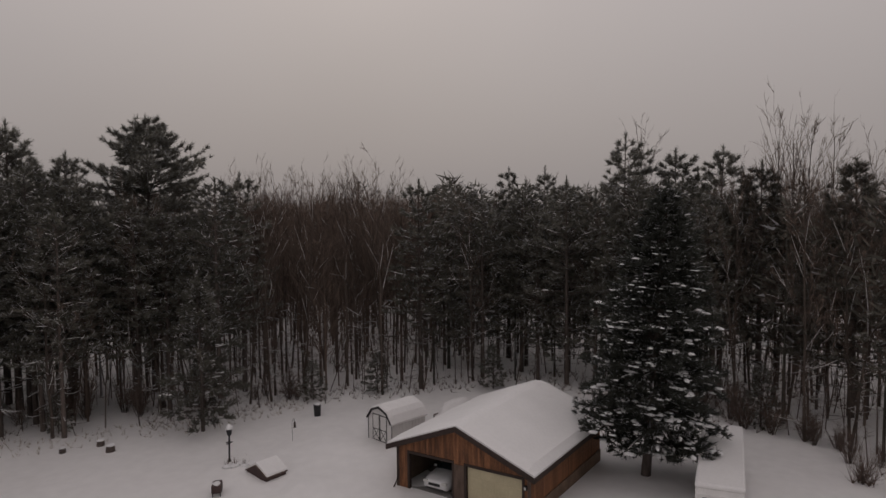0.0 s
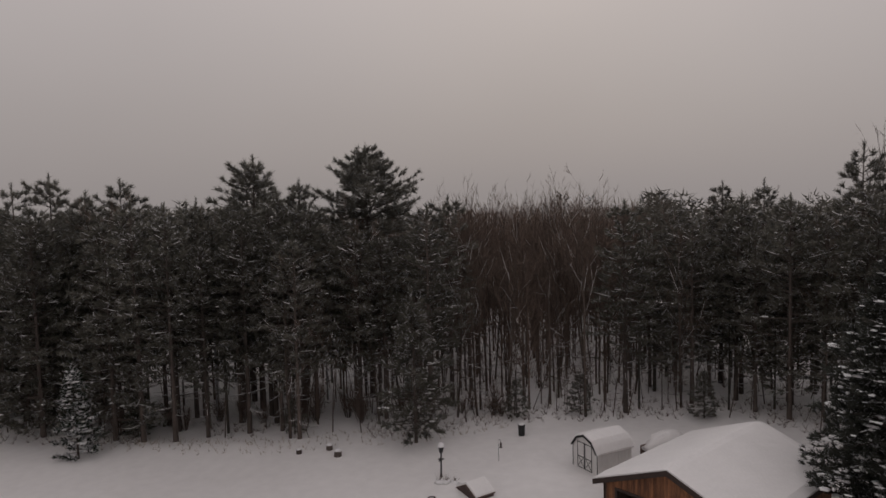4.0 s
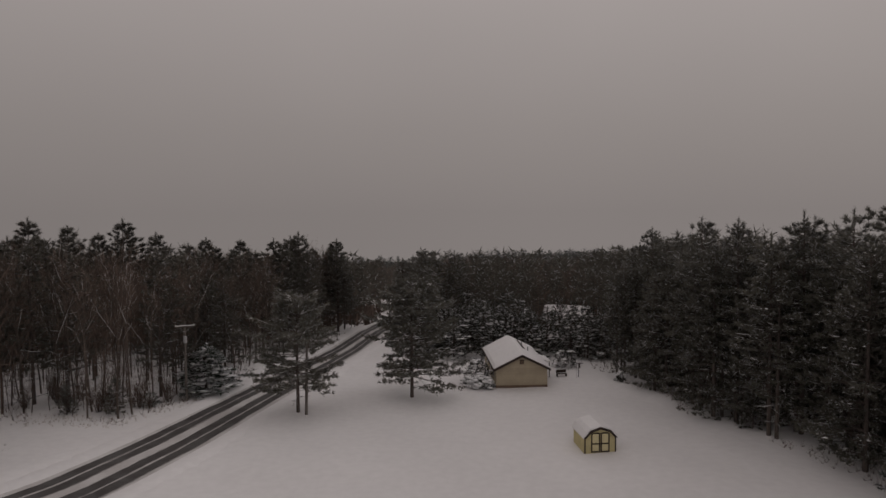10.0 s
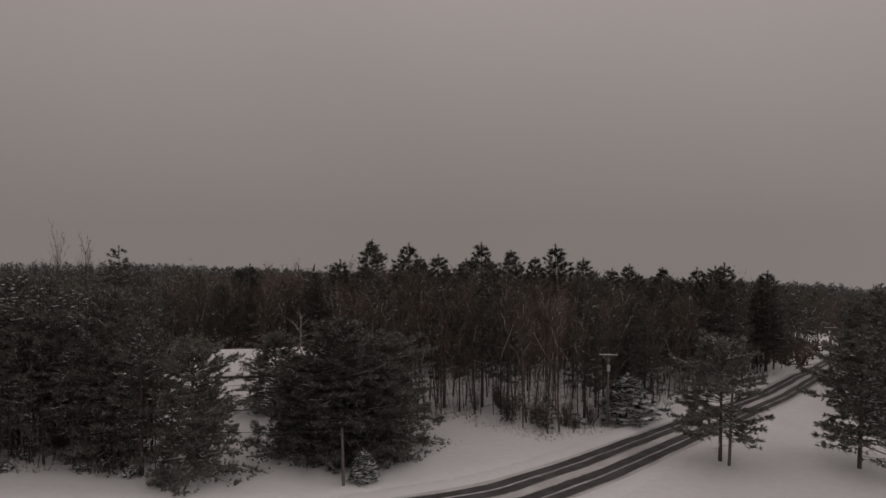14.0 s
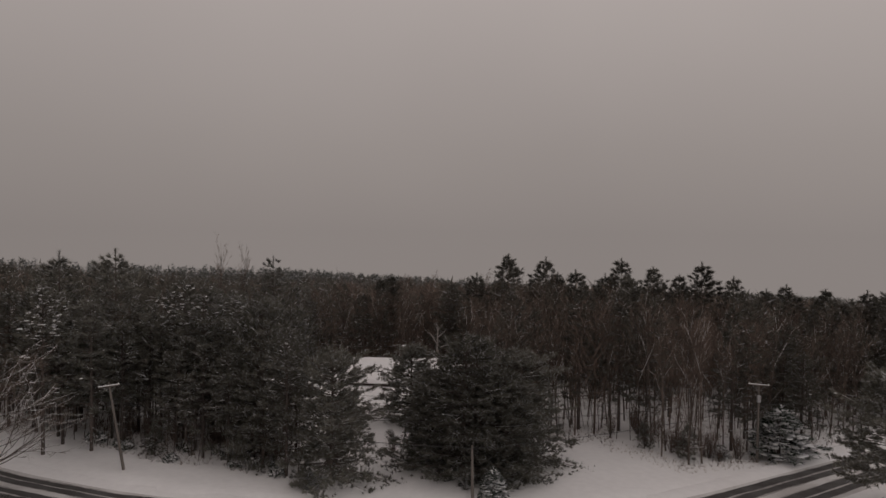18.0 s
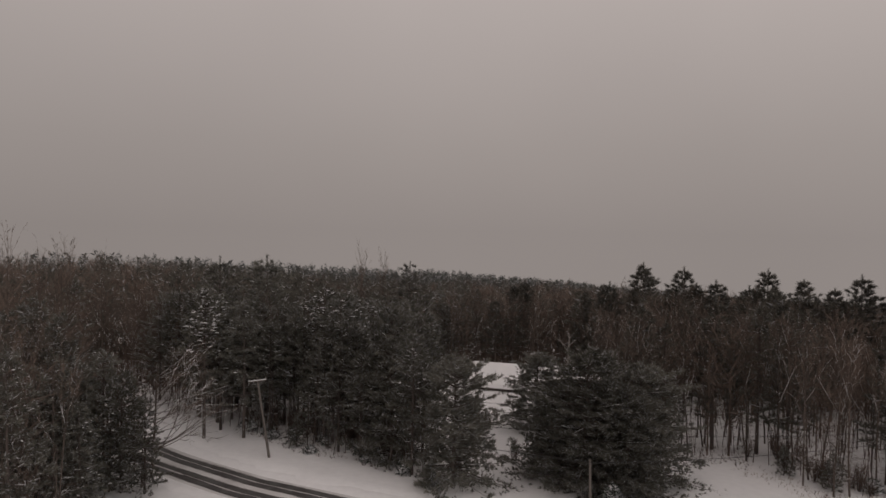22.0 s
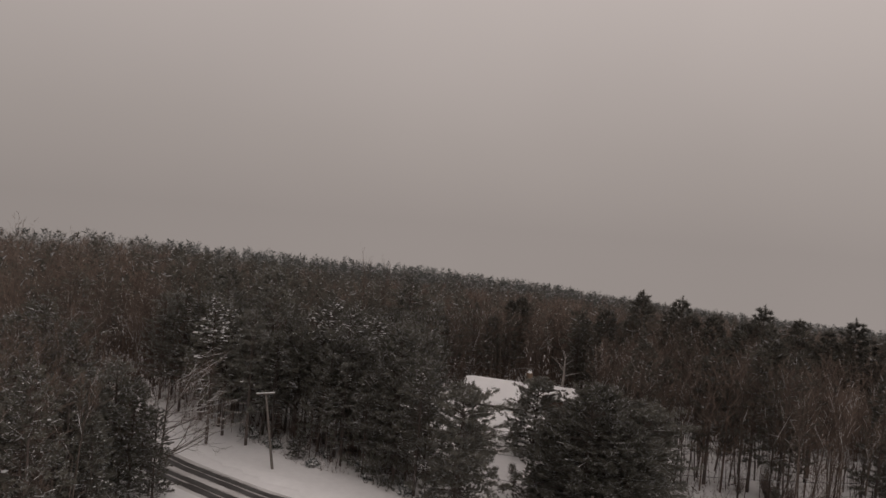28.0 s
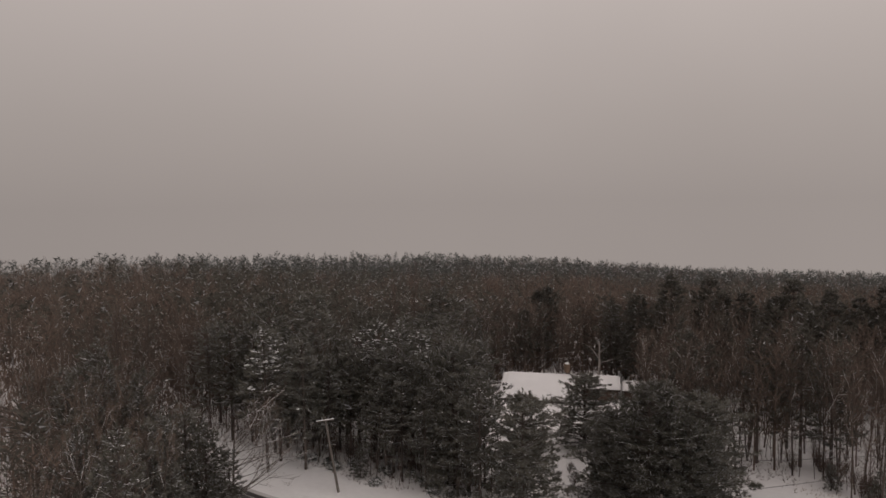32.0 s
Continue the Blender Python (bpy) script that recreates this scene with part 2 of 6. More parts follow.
# ---------------------------------------------------------------- mesh helpers
class Buf:
    """Vertices and faces gathered into one mesh."""

    def __init__(self):
        self.v, self.f, self.n = [], [], 0

    def add(self, verts, faces):
        verts = np.asarray(verts, float)
        self.v.append(verts)
        k = self.n
        self.f.extend([tuple(i + k for i in f) for f in faces])
        self.n += len(verts)

    def tris(self, verts):
        """Loose triangles, an array of n x 3 x 3."""
        verts = np.asarray(verts, float).reshape(-1, 3)
        k = self.n
        self.v.append(verts)
        self.f.extend([(k + i, k + i + 1, k + i + 2) for i in range(0, len(verts), 3)])
        self.n += len(verts)

    def tube(self, path, radii, sides=5, cap=False):
        path = np.asarray(path, float)
        d = np.gradient(path, axis=0)
        d /= np.linalg.norm(d, axis=1)[:, None] + 1e-9
        ref = np.where(abs(d[:, 2:3]) > 0.9, np.array([[1.0, 0, 0]]), np.array([[0, 0, 1.0]]))
        a = np.cross(d, ref)
        a /= np.linalg.norm(a, axis=1)[:, None] + 1e-9
        b = np.cross(d, a)
        ang = np.arange(sides) * 2 * np.pi / sides
        ring = path[:, None] + np.asarray(radii, float)[:, None, None] * (np.cos(ang)[None, :, None] * a[:, None] + np.sin(ang)[None, :, None] * b[:, None])
        faces = []
        for i in range(len(path) - 1):
            for j in range(sides):
                k = (j + 1) % sides
                faces.append((i * sides + j, i * sides + k, (i + 1) * sides + k, (i + 1) * sides + j))
        if cap:
            faces.append(tuple(range(sides - 1, -1, -1)))
            faces.append(tuple((len(path) - 1) * sides + j for j in range(sides)))
        self.add(ring.reshape(-1, 3), faces)

    def box(self, x0, x1, y0, y1, z0, z1):
        v = [(x, y, z) for z in (z0, z1) for y in (y0, y1) for x in (x0, x1)]
        self.add(v, [(0, 2, 3, 1), (4, 5, 7, 6), (0, 1, 5, 4), (2, 6, 7, 3), (0, 4, 6, 2), (1, 3, 7, 5)])

    def prism(self, poly, y0, y1):
        """A polygon in x, z pushed along y."""
        k = len(poly)
        v = [(x, y0, z) for x, z in poly] + [(x, y1, z) for x, z in poly]
        self.add(v, [tuple(range(k)), tuple(range(2 * k - 1, k - 1, -1))] + [(i, i + k, (i + 1) % k + k, (i + 1) % k) for i in range(k)])

    def lump(self, c, rx, ry, rz, rng, sides=6, rings=3):
        """An uneven rounded lump with a flat foot."""
        v, f = [], []
        for i in range(rings):
            t = i / rings * math.pi / 2
            for j in range(sides):
                a = j * 2 * math.pi / sides + 0.3 * i
                k = 1 + rng.uniform(-0.18, 0.18)
                v.append((c[0] + rx * k * math.cos(t) * math.cos(a), c[1] + ry * k * math.cos(t) * math.sin(a), c[2] + rz * math.sin(t) * k))
        v.append((c[0], c[1], c[2] + rz))
        for i in range(rings - 1):
            for j in range(sides):
                k = (j + 1) % sides
                f.append((i * sides + j, i * sides + k, (i + 1) * sides + k, (i + 1) * sides + j))
        for j in range(sides):
            f.append(((rings - 1) * sides + j, (rings - 1) * sides + (j + 1) % sides, rings * sides))
        f.append(tuple(range(sides - 1, -1, -1)))
        self.add(v, f)

    def mesh(self, name, mat, smooth=False):
        me = bpy.data.meshes.new(name)
        v = np.concatenate(self.v) if self.v else np.zeros((0, 3))
        me.from_pydata(v.tolist(), [], self.f)
        me.materials.append(mat)
        if smooth:
            me.shade_smooth()
        me.update()
        return me


def part(name, buf, mat, parent, label="", smooth=False, m=None):
    ob = new(name, buf.mesh(name, mat, smooth) if isinstance(buf, Buf) else buf)
    ob.parent = parent
    if m is not None:
        ob.matrix_basis = m
    return tagged(ob, label)


def thing(name, label, category, m=None, group="", kind=""):
    ob = new(name)
    ob.empty_display_size = 0.3
    if m is not None:
        ob.matrix_basis = m
    return tagged(ob, label, category, group, kind)


def box_buf(*dims):
    b = Buf()
    b.box(*dims)
    return b


def rounded(x0, x1, y0, y1, z0, z1, r=0.02):
    """A box with bevelled edges, as a Buf."""
    bm = bmesh.new()
    bmesh.ops.create_cube(bm, size=1)
    for v in bm.verts:
        v.co = Vector(((x0 + x1) / 2 + v.co.x * (x1 - x0), (y0 + y1) / 2 + v.co.y * (y1 - y0), (z0 + z1) / 2 + v.co.z * (z1 - z0)))
    bmesh.ops.bevel(bm, geom=list(bm.edges), offset=r, segments=2, affect="EDGES", profile=0.5)
    b = Buf()
    b.add([v.co[:] for v in bm.verts], [[v.index for v in f.verts] for f in bm.faces] if not bm.verts.index_update() else [])
    bm.free()
    return b
# ---------------------------------------------------------------- trees
def unit(v):
    return v / (np.linalg.norm(v, axis=-1, keepdims=True) + 1e-9)


def sprays(rng, centres, ways, count, length, width, spread):
    """Needle sprays: thin triangles fanned round each way."""
    n = len(centres)
    c = np.repeat(centres, count, 0)
    d = unit(np.repeat(ways, count, 0) + rng.normal(0, spread, (n * count, 3)))
    side = unit(np.cross(d, rng.normal(0, 1, (n * count, 3))))
    ln = length * rng.uniform(0.6, 1.25, (n * count, 1))
    w = width * rng.uniform(0.7, 1.3, (n * count, 1))
    base = c - d * ln * 0.15
    return np.stack([base - side * w, base + side * w, c + d * ln], 1)


def conifer(seed, height, base, reach, whorl, per, tufts, blades, blade, profile, lift, droop, snow, trunk_r, sway=0.25, mats=("bark", "pine"), dead=4.0, fat=1.0, clumps=0.6, up_turn=0.35, top_snow=0.0, streaks=0.22, gaps=0.16, lop_share=0.14, tiers=(0.72, 1.14)):
    """Trunk, needle crown and snow of a conifer. profile(t): branch length share at t from crown foot to tip."""
    rng = np.random.default_rng(seed)
    wood, crown, white = Buf(), Buf(), Buf()
    zs = np.linspace(-0.3, height, 7)
    bend = np.cumsum(rng.normal(0, sway * 0.12, (7, 2)), 0) * np.linspace(0, 1, 7)[:, None]
    path = np.c_[bend, zs]
    wood.tube(path, trunk_r * np.linspace(1.15, 0.12, 7), 6)
    at = lambda z: np.array([np.interp(z, zs, bend[:, 0]), np.interp(z, zs, bend[:, 1]), z])
    tips, ways = [], []
    rise_ = np.array([0, 0, 1.0])
    for _ in range(int(max(0, base - 1.3) * dead)):
        # dead lower limbs, many with a line of snow along them
        q, a, ln = at(rng.uniform(1.2, base)), rng.uniform(0, 6.28), rng.uniform(0.6, 2.5)
        out = np.array([math.cos(a), math.sin(a), rng.uniform(-0.35, 0.2)])
        limb = np.array([q, q + out * ln * 0.6, q + out * ln + rise_ * rng.uniform(0.0, 0.35)])
        wood.tube(limb, [0.024, 0.017, 0.007], 3)
        if rng.random() < 0.35 + snow:
            white.tube(limb[0] * 0.3 + (limb - limb[0]) * rng.uniform(0.6, 1.0) + limb[0] * 0.7 + rise_ * 0.03, np.array([0.02, 0.032, 0.012]) * fat, 3)
    z, lop = base, rng.uniform(0, 6.28)
    while z < height - 0.25:
        t = (z - base) / (height - base)
        k = max(3, int(rng.integers(per - 1, per + 2)))
        a0 = rng.uniform(0, 6.28)
        tier = rng.uniform(*tiers)
        for j in range(k):
            if rng.random() < gaps:
                continue
            a = a0 + j * 6.28 / k + rng.normal(0, 0.25)
            ln = reach * profile(t) * tier * rng.uniform(0.62, 1.2) * (1 + lop_share * math.cos(a - lop)) + 0.15
            up = lift(t) + rng.normal(0, 0.09)
            start = at(z + rng.uniform(-0.25, 0.25))
            out = np.array([math.cos(a), math.sin(a), 0])
            curve = lambda v: start + out * (ln * v)[..., None] + rise_ * (up * ln * v - droop * ln * v**2 + 0.1 * ln * v**4)[..., None]
            line = curve(np.linspace(0, 1, 4))
            wood.tube(line, (0.012 + 0.011 * ln) * np.array([1, 0.7, 0.45, 0.15]), 3)
            # needles sit in plumes along the bough and its side shoots
            m = max(4, int(tufts * ln / reach + 2.5))
            heads = max(2, m // 3)
            hu = rng.uniform(0.3, 1.0, heads) ** 0.8
            hu[0] = 1.0
            hoff = rng.normal(0, 0.24, heads) * ln * (1.2 - hu)
            pick = rng.integers(0, heads, m)
            u = np.clip(hu[pick] + rng.normal(0, 0.05, m), 0.15, 1.04)
            across = np.array([-out[1], out[0], 0])
            off = hoff[pick] + rng.normal(0, 0.05, m) * ln
            p = curve(u) + across * off[:, None] + rng.normal(0, 0.06, (m, 3))
            w = unit(out * 0.8 + across * (off * 1.2)[:, None] + np.array([0, 0, up_turn]))
            tips.append(p)
            ways.append(w)
            if rng.random() < max(snow, top_snow if t > 0.55 else 0):
                # cushions of snow resting on the bough
                for _ in range(1 + int(rng.uniform(0.4, 1.2) * ln * clumps)):
                    v = rng.uniform(0.45, 1.0)
                    q = curve(np.array(v)) + rise_ * 0.05 + across * rng.normal(0, 0.12) * ln
                    r = (0.07 + 0.02 * ln) * fat * rng.uniform(0.45, 1.35)
                    white.lump(q, r * rng.uniform(0.5, 2.0), r * rng.uniform(0.5, 2.0), r * 0.4, rng, 5, 2)
            if rng.random() < streaks:
                v0 = rng.uniform(0.1, 0.5)
                bit = curve(np.linspace(v0, v0 + rng.uniform(0.25, 0.5), 3)) + rise_ * (0.03 + 0.01 * ln) + across * rng.normal(0, 0.05) * ln
                white.tube(bit, np.array([0.02, 0.045, 0.015]) * fat, 3)
        z += whorl * rng.uniform(0.75, 1.25) * (1.1 - 0.5 * t)
    top = at(height)
    tips.append(np.array([top + [0, 0, d] for d in (0.5, 0.25, 0.0, -0.25, -0.5, -0.8)]))
    ways.append(np.tile([0, 0, 1.4], (6, 1)))
    crown.tris(sprays(rng, np.concatenate(tips), np.concatenate(ways), blades, blade[0], blade[1], 0.55))
    return wood.mesh("trunk", M[mats[0]]), crown.mesh("crown", M[mats[1]]), (white.mesh("branch_snow", M["snow_clump"], True) if white.v else None)


def bare(seed, height, fork, spread, limbs, twigs, trunk_r, mat="bark_grey", levels=2, snow=0.0, long=1.0, bias=(0.0, 0.0), steep=(0.5, 1.1), low=0):
    """A leafless tree: a tapered stem, rising limbs and a haze of fine twigs."""
    rng = np.random.default_rng(seed)
    wood, fine, white = Buf(), Buf(), Buf()
    zs = np.linspace(-0.3, height * 0.9, 8)
    bend = np.cumsum(rng.normal(0, 0.055, (8, 2)), 0)
    bend -= bend[0]
    wood.tube(np.c_[bend, zs], trunk_r * np.linspace(1.1, 0.2, 8), 5)
    tri = []

    def branch(start, way, ln, r, level):
        s = np.linspace(0, 1, 4)[:, None]
        curl = rng.normal(0, 0.12, 3)
        line = start + way * ln * s + (curl + np.array([0, 0, 0.22])) * ln * s**2
        wood.tube(line, r * np.array([1, 0.75, 0.55, 0.32]), 3)
        if snow and rng.random() < snow:
            lo = line[rng.integers(0, 2)]
            hi = line[rng.integers(2, 4)]
            lift_ = np.array([0, 0, 0.7 * r + 0.012])
            white.tube([lo + lift_, line[1:3].mean(0) * 0.5 + (lo + hi) * 0.25 + lift_, hi + lift_ * 0.7], np.array([0.7, 1.0, 0.5]) * min(0.45 * r + 0.005, 0.02), 3)
        for _ in range(twigs if level == 0 else twigs // 2 + 1):
            u = rng.uniform(0.25, 1)
            p = start + way * ln * u + (curl + np.array([0, 0, 0.22])) * ln * u * u
            d = unit(way + rng.normal(0, 0.5, 3) + np.array([0, 0, 0.35]))
            tl = rng.uniform(0.5, 1.3) * (0.5 + 0.12 * ln)
            side = unit(np.cross(d, rng.normal(0, 1, 3))) * 0.019
            tri.append([p - side, p + side, p + d * tl])
            e = p + d * tl * 0.5
            d2 = unit(d + rng.normal(0, 0.5, 3))
            tri.append([e - side * 0.7, e + side * 0.7, e + d2 * tl * 0.7])
            d3 = unit(d + rng.normal(0, 0.6, 3))
            e = p + d * tl * 0.25
            tri.append([e - side * 0.7, e + side * 0.7, e + d3 * tl * 0.6])
        if level < levels:
            for _ in range(2 + int(rng.integers(0, 2))):
                u = rng.uniform(0.35, 0.9)
                p = start + way * ln * u + (curl + np.array([0, 0, 0.22])) * ln * u * u
                branch(p, unit(way + rng.normal(0, 0.45, 3) + np.array([0, 0, 0.2])), ln * rng.uniform(0.4, 0.62), r * 0.5, level + 1)

    for i in range(limbs):
        z = height * rng.uniform(fork, 0.88)
        t = z / height
        p = np.array([np.interp(z, zs, bend[:, 0]), np.interp(z, zs, bend[:, 1]), z])
        a = rng.uniform(0, 6.28)
        way = unit(np.array([math.cos(a) * spread + bias[0], math.sin(a) * spread + bias[1], rng.uniform(*steep)]))
        branch(p, way, long * height * rng.uniform(0.13, 0.26) * (1.25 - 0.6 * t), trunk_r * 0.34 * (1.3 - t), 1)
    for _ in range(low):
        # thin dead limbs low on the stem, some with a line of snow
        z = rng.uniform(1.2, height * max(fork, 0.3))
        q, a, ln = np.array([np.interp(z, zs, bend[:, 0]), np.interp(z, zs, bend[:, 1]), z]), rng.uniform(0, 6.28), rng.uniform(0.6, 2.4)
        out = np.array([math.cos(a), math.sin(a), rng.uniform(-0.3, 0.35)])
        limb = np.array([q, q + out * ln * 0.55, q + out * ln + np.array([0, 0, rng.uniform(0, 0.3)])])
        wood.tube(limb, [0.018, 0.013, 0.005], 3)
        side = unit(np.cross(out, rng.normal(0, 1, 3))) * 0.014
        for u in rng.uniform(0.3, 1.0, 4):
            p = limb[0] + (limb[2] - limb[0]) * u
            tri.append([p - side, p + side, p + unit(out + rng.normal(0, 0.6, 3)) * rng.uniform(0.4, 0.9)])
        if rng.random() < 0.4:
            white.tube(limb + np.array([0, 0, 0.025]), [0.014, 0.022, 0.008], 3)
    fine.tris(np.array(tri))
    return wood.mesh("trunk", M[mat]), fine.mesh("branchwork", M["twig"]), (white.mesh("branch_snow", M["snow_clump"], True) if white.v else None)


def plant(name, label, category, meshes, parts, x, y, z, size, turn, group="", lean=(0, 0)):
    ob = thing(name, label, category, Matrix.LocRotScale((x, y, z), Euler((radians(lean[0]), radians(lean[1]), turn)), (size[0], size[0], size[1])), group)
    for me, p in zip(meshes, parts):
        if me is not None:
            tagged(part(p, me, None, ob), kind="stuff" if p in ("branchwork", "branch_snow") else "")
    return ob


def shape(ts, vs, wave=0.0, k=19.0):
    """A crown outline: branch length against height, with a slight ripple."""
    return lambda t: float(np.interp(t, ts, vs)) * (1 + wave * math.sin(t * k))


tall_profile = shape((0, 0.15, 0.4, 0.7, 0.9, 1), (0.65, 0.95, 1.0, 0.72, 0.38, 0.14), 0.14, 23)
cone_profile = shape((0, 0.1, 0.6, 1), (0.9, 1.0, 0.5, 0.06))
wide_profile = shape((0, 0.3, 0.7, 0.92, 1), (1.0, 0.98, 0.66, 0.34, 0.1), 0.12, 21)
rise = lambda t: 0.06 + 0.38 * t
flat = lambda t: 0.02 + 0.35 * t

PINE = [conifer(10 + i, 20, b, r, 0.66, 5, 14, 6, (0.47, 0.078), tall_profile, rise, 0.12, sn, 0.22) for i, (b, r, sn) in enumerate(((5.5, 3.5, 0.2), (4.5, 3.8, 0.22), (7.0, 3.2, 0.15), (3.0, 3.7, 0.25), (6.0, 3.4, 0.2)))]
TOPPED = [conifer(20 + i, 20, 6.0, 3.3, 0.66, 5, 14, 6, (0.47, 0.078), tall_profile, rise, 0.12, 0.05, 0.2, fat=1.7, clumps=1.4, top_snow=0.95) for i in range(2)]
EDGE_PINE = [conifer(30 + i, 18, 1.0, 4.1, 0.62, 6, 16, 6, (0.47, 0.078), wide_profile, flat, 0.16, 0.35, 0.22, fat=0.9) for i in range(3)]
spire_outline = ((0, 0.15, 0.4, 0.65, 0.82, 0.93, 1), (0.8, 1.0, 0.9, 0.6, 0.37, 0.19, 0.05))
upswept = lambda t: 0.08 + 0.42 * t
SPIRE = [conifer(40 + i, 22, 5.0, 3.6, 0.75, 5, 16, 7, (0.56, 0.06), shape(*spire_outline, 0.16, 17 + i), upswept, 0.06, 0.05, 0.22, mats=("bark", "pine_far"), up_turn=0.8, gaps=0.2) for i in range(4)]
FROSTED = [conifer(50 + i, 9, 0.5, 2.8, 0.5, 6, 10, 6, (0.42, 0.068), cone_profile, flat, 0.16, 0.5, 0.14, fat=2.0, mats=("bark", "pine_frost"), clumps=1.2, streaks=0.6) for i in range(3)]
BARE = [bare(60 + i, 17, f, sp, 16, 9, 0.11, "bark_grey", 2, 0.26, low=24) for i, (f, sp) in enumerate(((0.3, 0.45), (0.36, 0.4), (0.24, 0.5), (0.4, 0.38), (0.3, 0.52), (0.26, 0.42)))]
YOUNG = [conifer(90 + i, 7.5, 0.6, 2.1, 0.42, 6, 10, 9, (0.38, 0.045), cone_profile, flat, 0.12, 0.3, 0.1) for i in range(2)]
BIG_PINE = conifer(101, 23.6, 6.0, 5.4, 0.48, 7, 34, 16, (0.48, 0.034), shape((0, 0.15, 0.45, 0.7, 0.86, 0.95, 1), (0.5, 0.75, 1.0, 0.86, 0.56, 0.32, 0.08), 0.1, 21), rise, 0.1, 0.25, 0.32, up_turn=0.6, gaps=0.1, lop_share=0.1)
SPRUCE = conifer(102, 17.3, 2.0, 3.7, 0.3, 9, 36, 12, (0.34, 0.04), shape((0, 0.05, 0.25, 0.55, 0.8, 1), (0.85, 1.0, 0.98, 0.72, 0.4, 0.03), 0.05, 31), lambda t: 0.0 + 0.4 * t, 0.22, 0.7, 0.26, 0.05, ("bark", "spruce"), dead=0.5, fat=1.25, clumps=2.2, streaks=0.6, gaps=0.06, lop_share=0.04, tiers=(0.9, 1.06))
LAWN_PINE = [conifer(103, 12.6, 2.5, 5.7, 0.6, 9, 52, 11, (0.42, 0.052), shape((0, 0.1, 0.2, 0.4, 0.65, 0.85, 1), (1.0, 0.95, 0.66, 0.76, 0.74, 0.5, 0.12), 0.06, 19), lambda t: 0.02 + 0.3 * t, 0.1, 0.3, 0.2, up_turn=0.12, streaks=0.6, gaps=0.2), conifer(104, 12.2, 2.8, 4.3, 0.56, 7, 34, 11, (0.42, 0.05), shape((0, 0.25, 0.6, 0.85, 1), (0.9, 1.0, 0.85, 0.66, 0.34), 0.13, 15), lambda t: 0.02 + 0.5 * t, 0.1, 0.25, 0.2, up_turn=0.15, streaks=0.5)]
FULL_PINE = [conifer(105 + i, 14.5, 0.3, 6.0, 0.46, 8, 34, 11, (0.44, 0.05), shape((0, 0.2, 0.5, 0.8, 1), (0.95, 1.0, 0.88, 0.58, 0.14), 0.14, 17 + i), lambda t: -0.05 + 0.5 * t, 0.12, 0.12, 0.26, fat=0.7) for i in range(2)]
SNOWY = [conifer(108 + i, 7.2, 0.6, 1.5, 0.34, 6, 10, 9, (0.36, 0.05), cone_profile, flat, 0.2, 1.0, 0.08, fat=2.1, mats=("bark", "snowy_needles"), clumps=1.6) for i in range(2)]
DEAD_TREE = bare(110, 11, 0.4, 1.2, 8, 1, 0.27, "dead_wood", 1, 0.9, 1.6, (0.3, 0.5), (0.3, 0.8))
BIRCH = bare(111, 15, 0.22, 1.1, 16, 4, 0.13, "bark_grey", 2, 0.95)
FINE = [bare(120 + i, 17, 0.36, 0.34, 40, 9, 0.1, "bark_grey", 1) for i in range(3)]
LIMBY = [bare(112 + i, 13, 0.16, 1.15, 20, 8, 0.16, "bark_grey", 2, 0.45) for i in range(3)]
FAN = bare(115, 13, 0.14, 0.75, 30, 7, 0.17, "bark_grey", 2, 0.8, 2.6, (0.4, 0.95), (0.25, 0.75))

SKY_PINE = [conifer(130 + i, 20, 5.0, 3.6, 0.66, 5, 17, 15, (0.48, 0.032), shape((0, 0.15, 0.4, 0.7, 0.88, 1), (0.65, 0.9, 1.0, 0.7, 0.4, 0.08), 0.12, 23 + 2 * i), rise, 0.1, 0.2, 0.22, up_turn=0.75, gaps=0.2, lop_share=0.2) for i in range(5)]
SKY_SPIRE = [conifer(135 + i, 22, 4.5, 4.0, 0.72, 6, 20, 14, (0.58, 0.034), shape(*spire_outline, 0.16, 17 + 3 * i), upswept, 0.04, 0.06, 0.22, mats=("bark", "pine_far"), up_turn=0.9, gaps=0.12, lop_share=0.15) for i in range(5)]


def thicket(seed, h, n):
    """A leafless shrub: many leaning stems and fine upright twigs."""
    r = np.random.default_rng(seed)
    wood, fine = Buf(), Buf()
    for _ in range(n):
        a, k = r.uniform(0, 6.28), r.uniform(0.05, 0.5)
        tip = np.array([math.cos(a) * k * h * 0.8, math.sin(a) * k * h * 0.8, h * r.uniform(0.6, 1)])
        foot = np.array([tip[0] * 0.2, tip[1] * 0.2, -0.1])
        wood.tube([foot, foot * 0.5 + tip * 0.5 + r.normal(0, 0.06, 3), tip], [0.022, 0.014, 0.005], 3)
        u = r.uniform(0.2, 1, (9, 1))
        fine.tris(sprays(r, foot * (1 - u) + tip * u, np.tile(unit(tip), (9, 1)), 3, 0.28 * h, 0.012, 0.55))
    return wood.mesh("stem", M["bark"]), fine.mesh("branchwork", M["brush"])


THICKET = [thicket(140 + i, 2.6, 16) for i in range(3)]
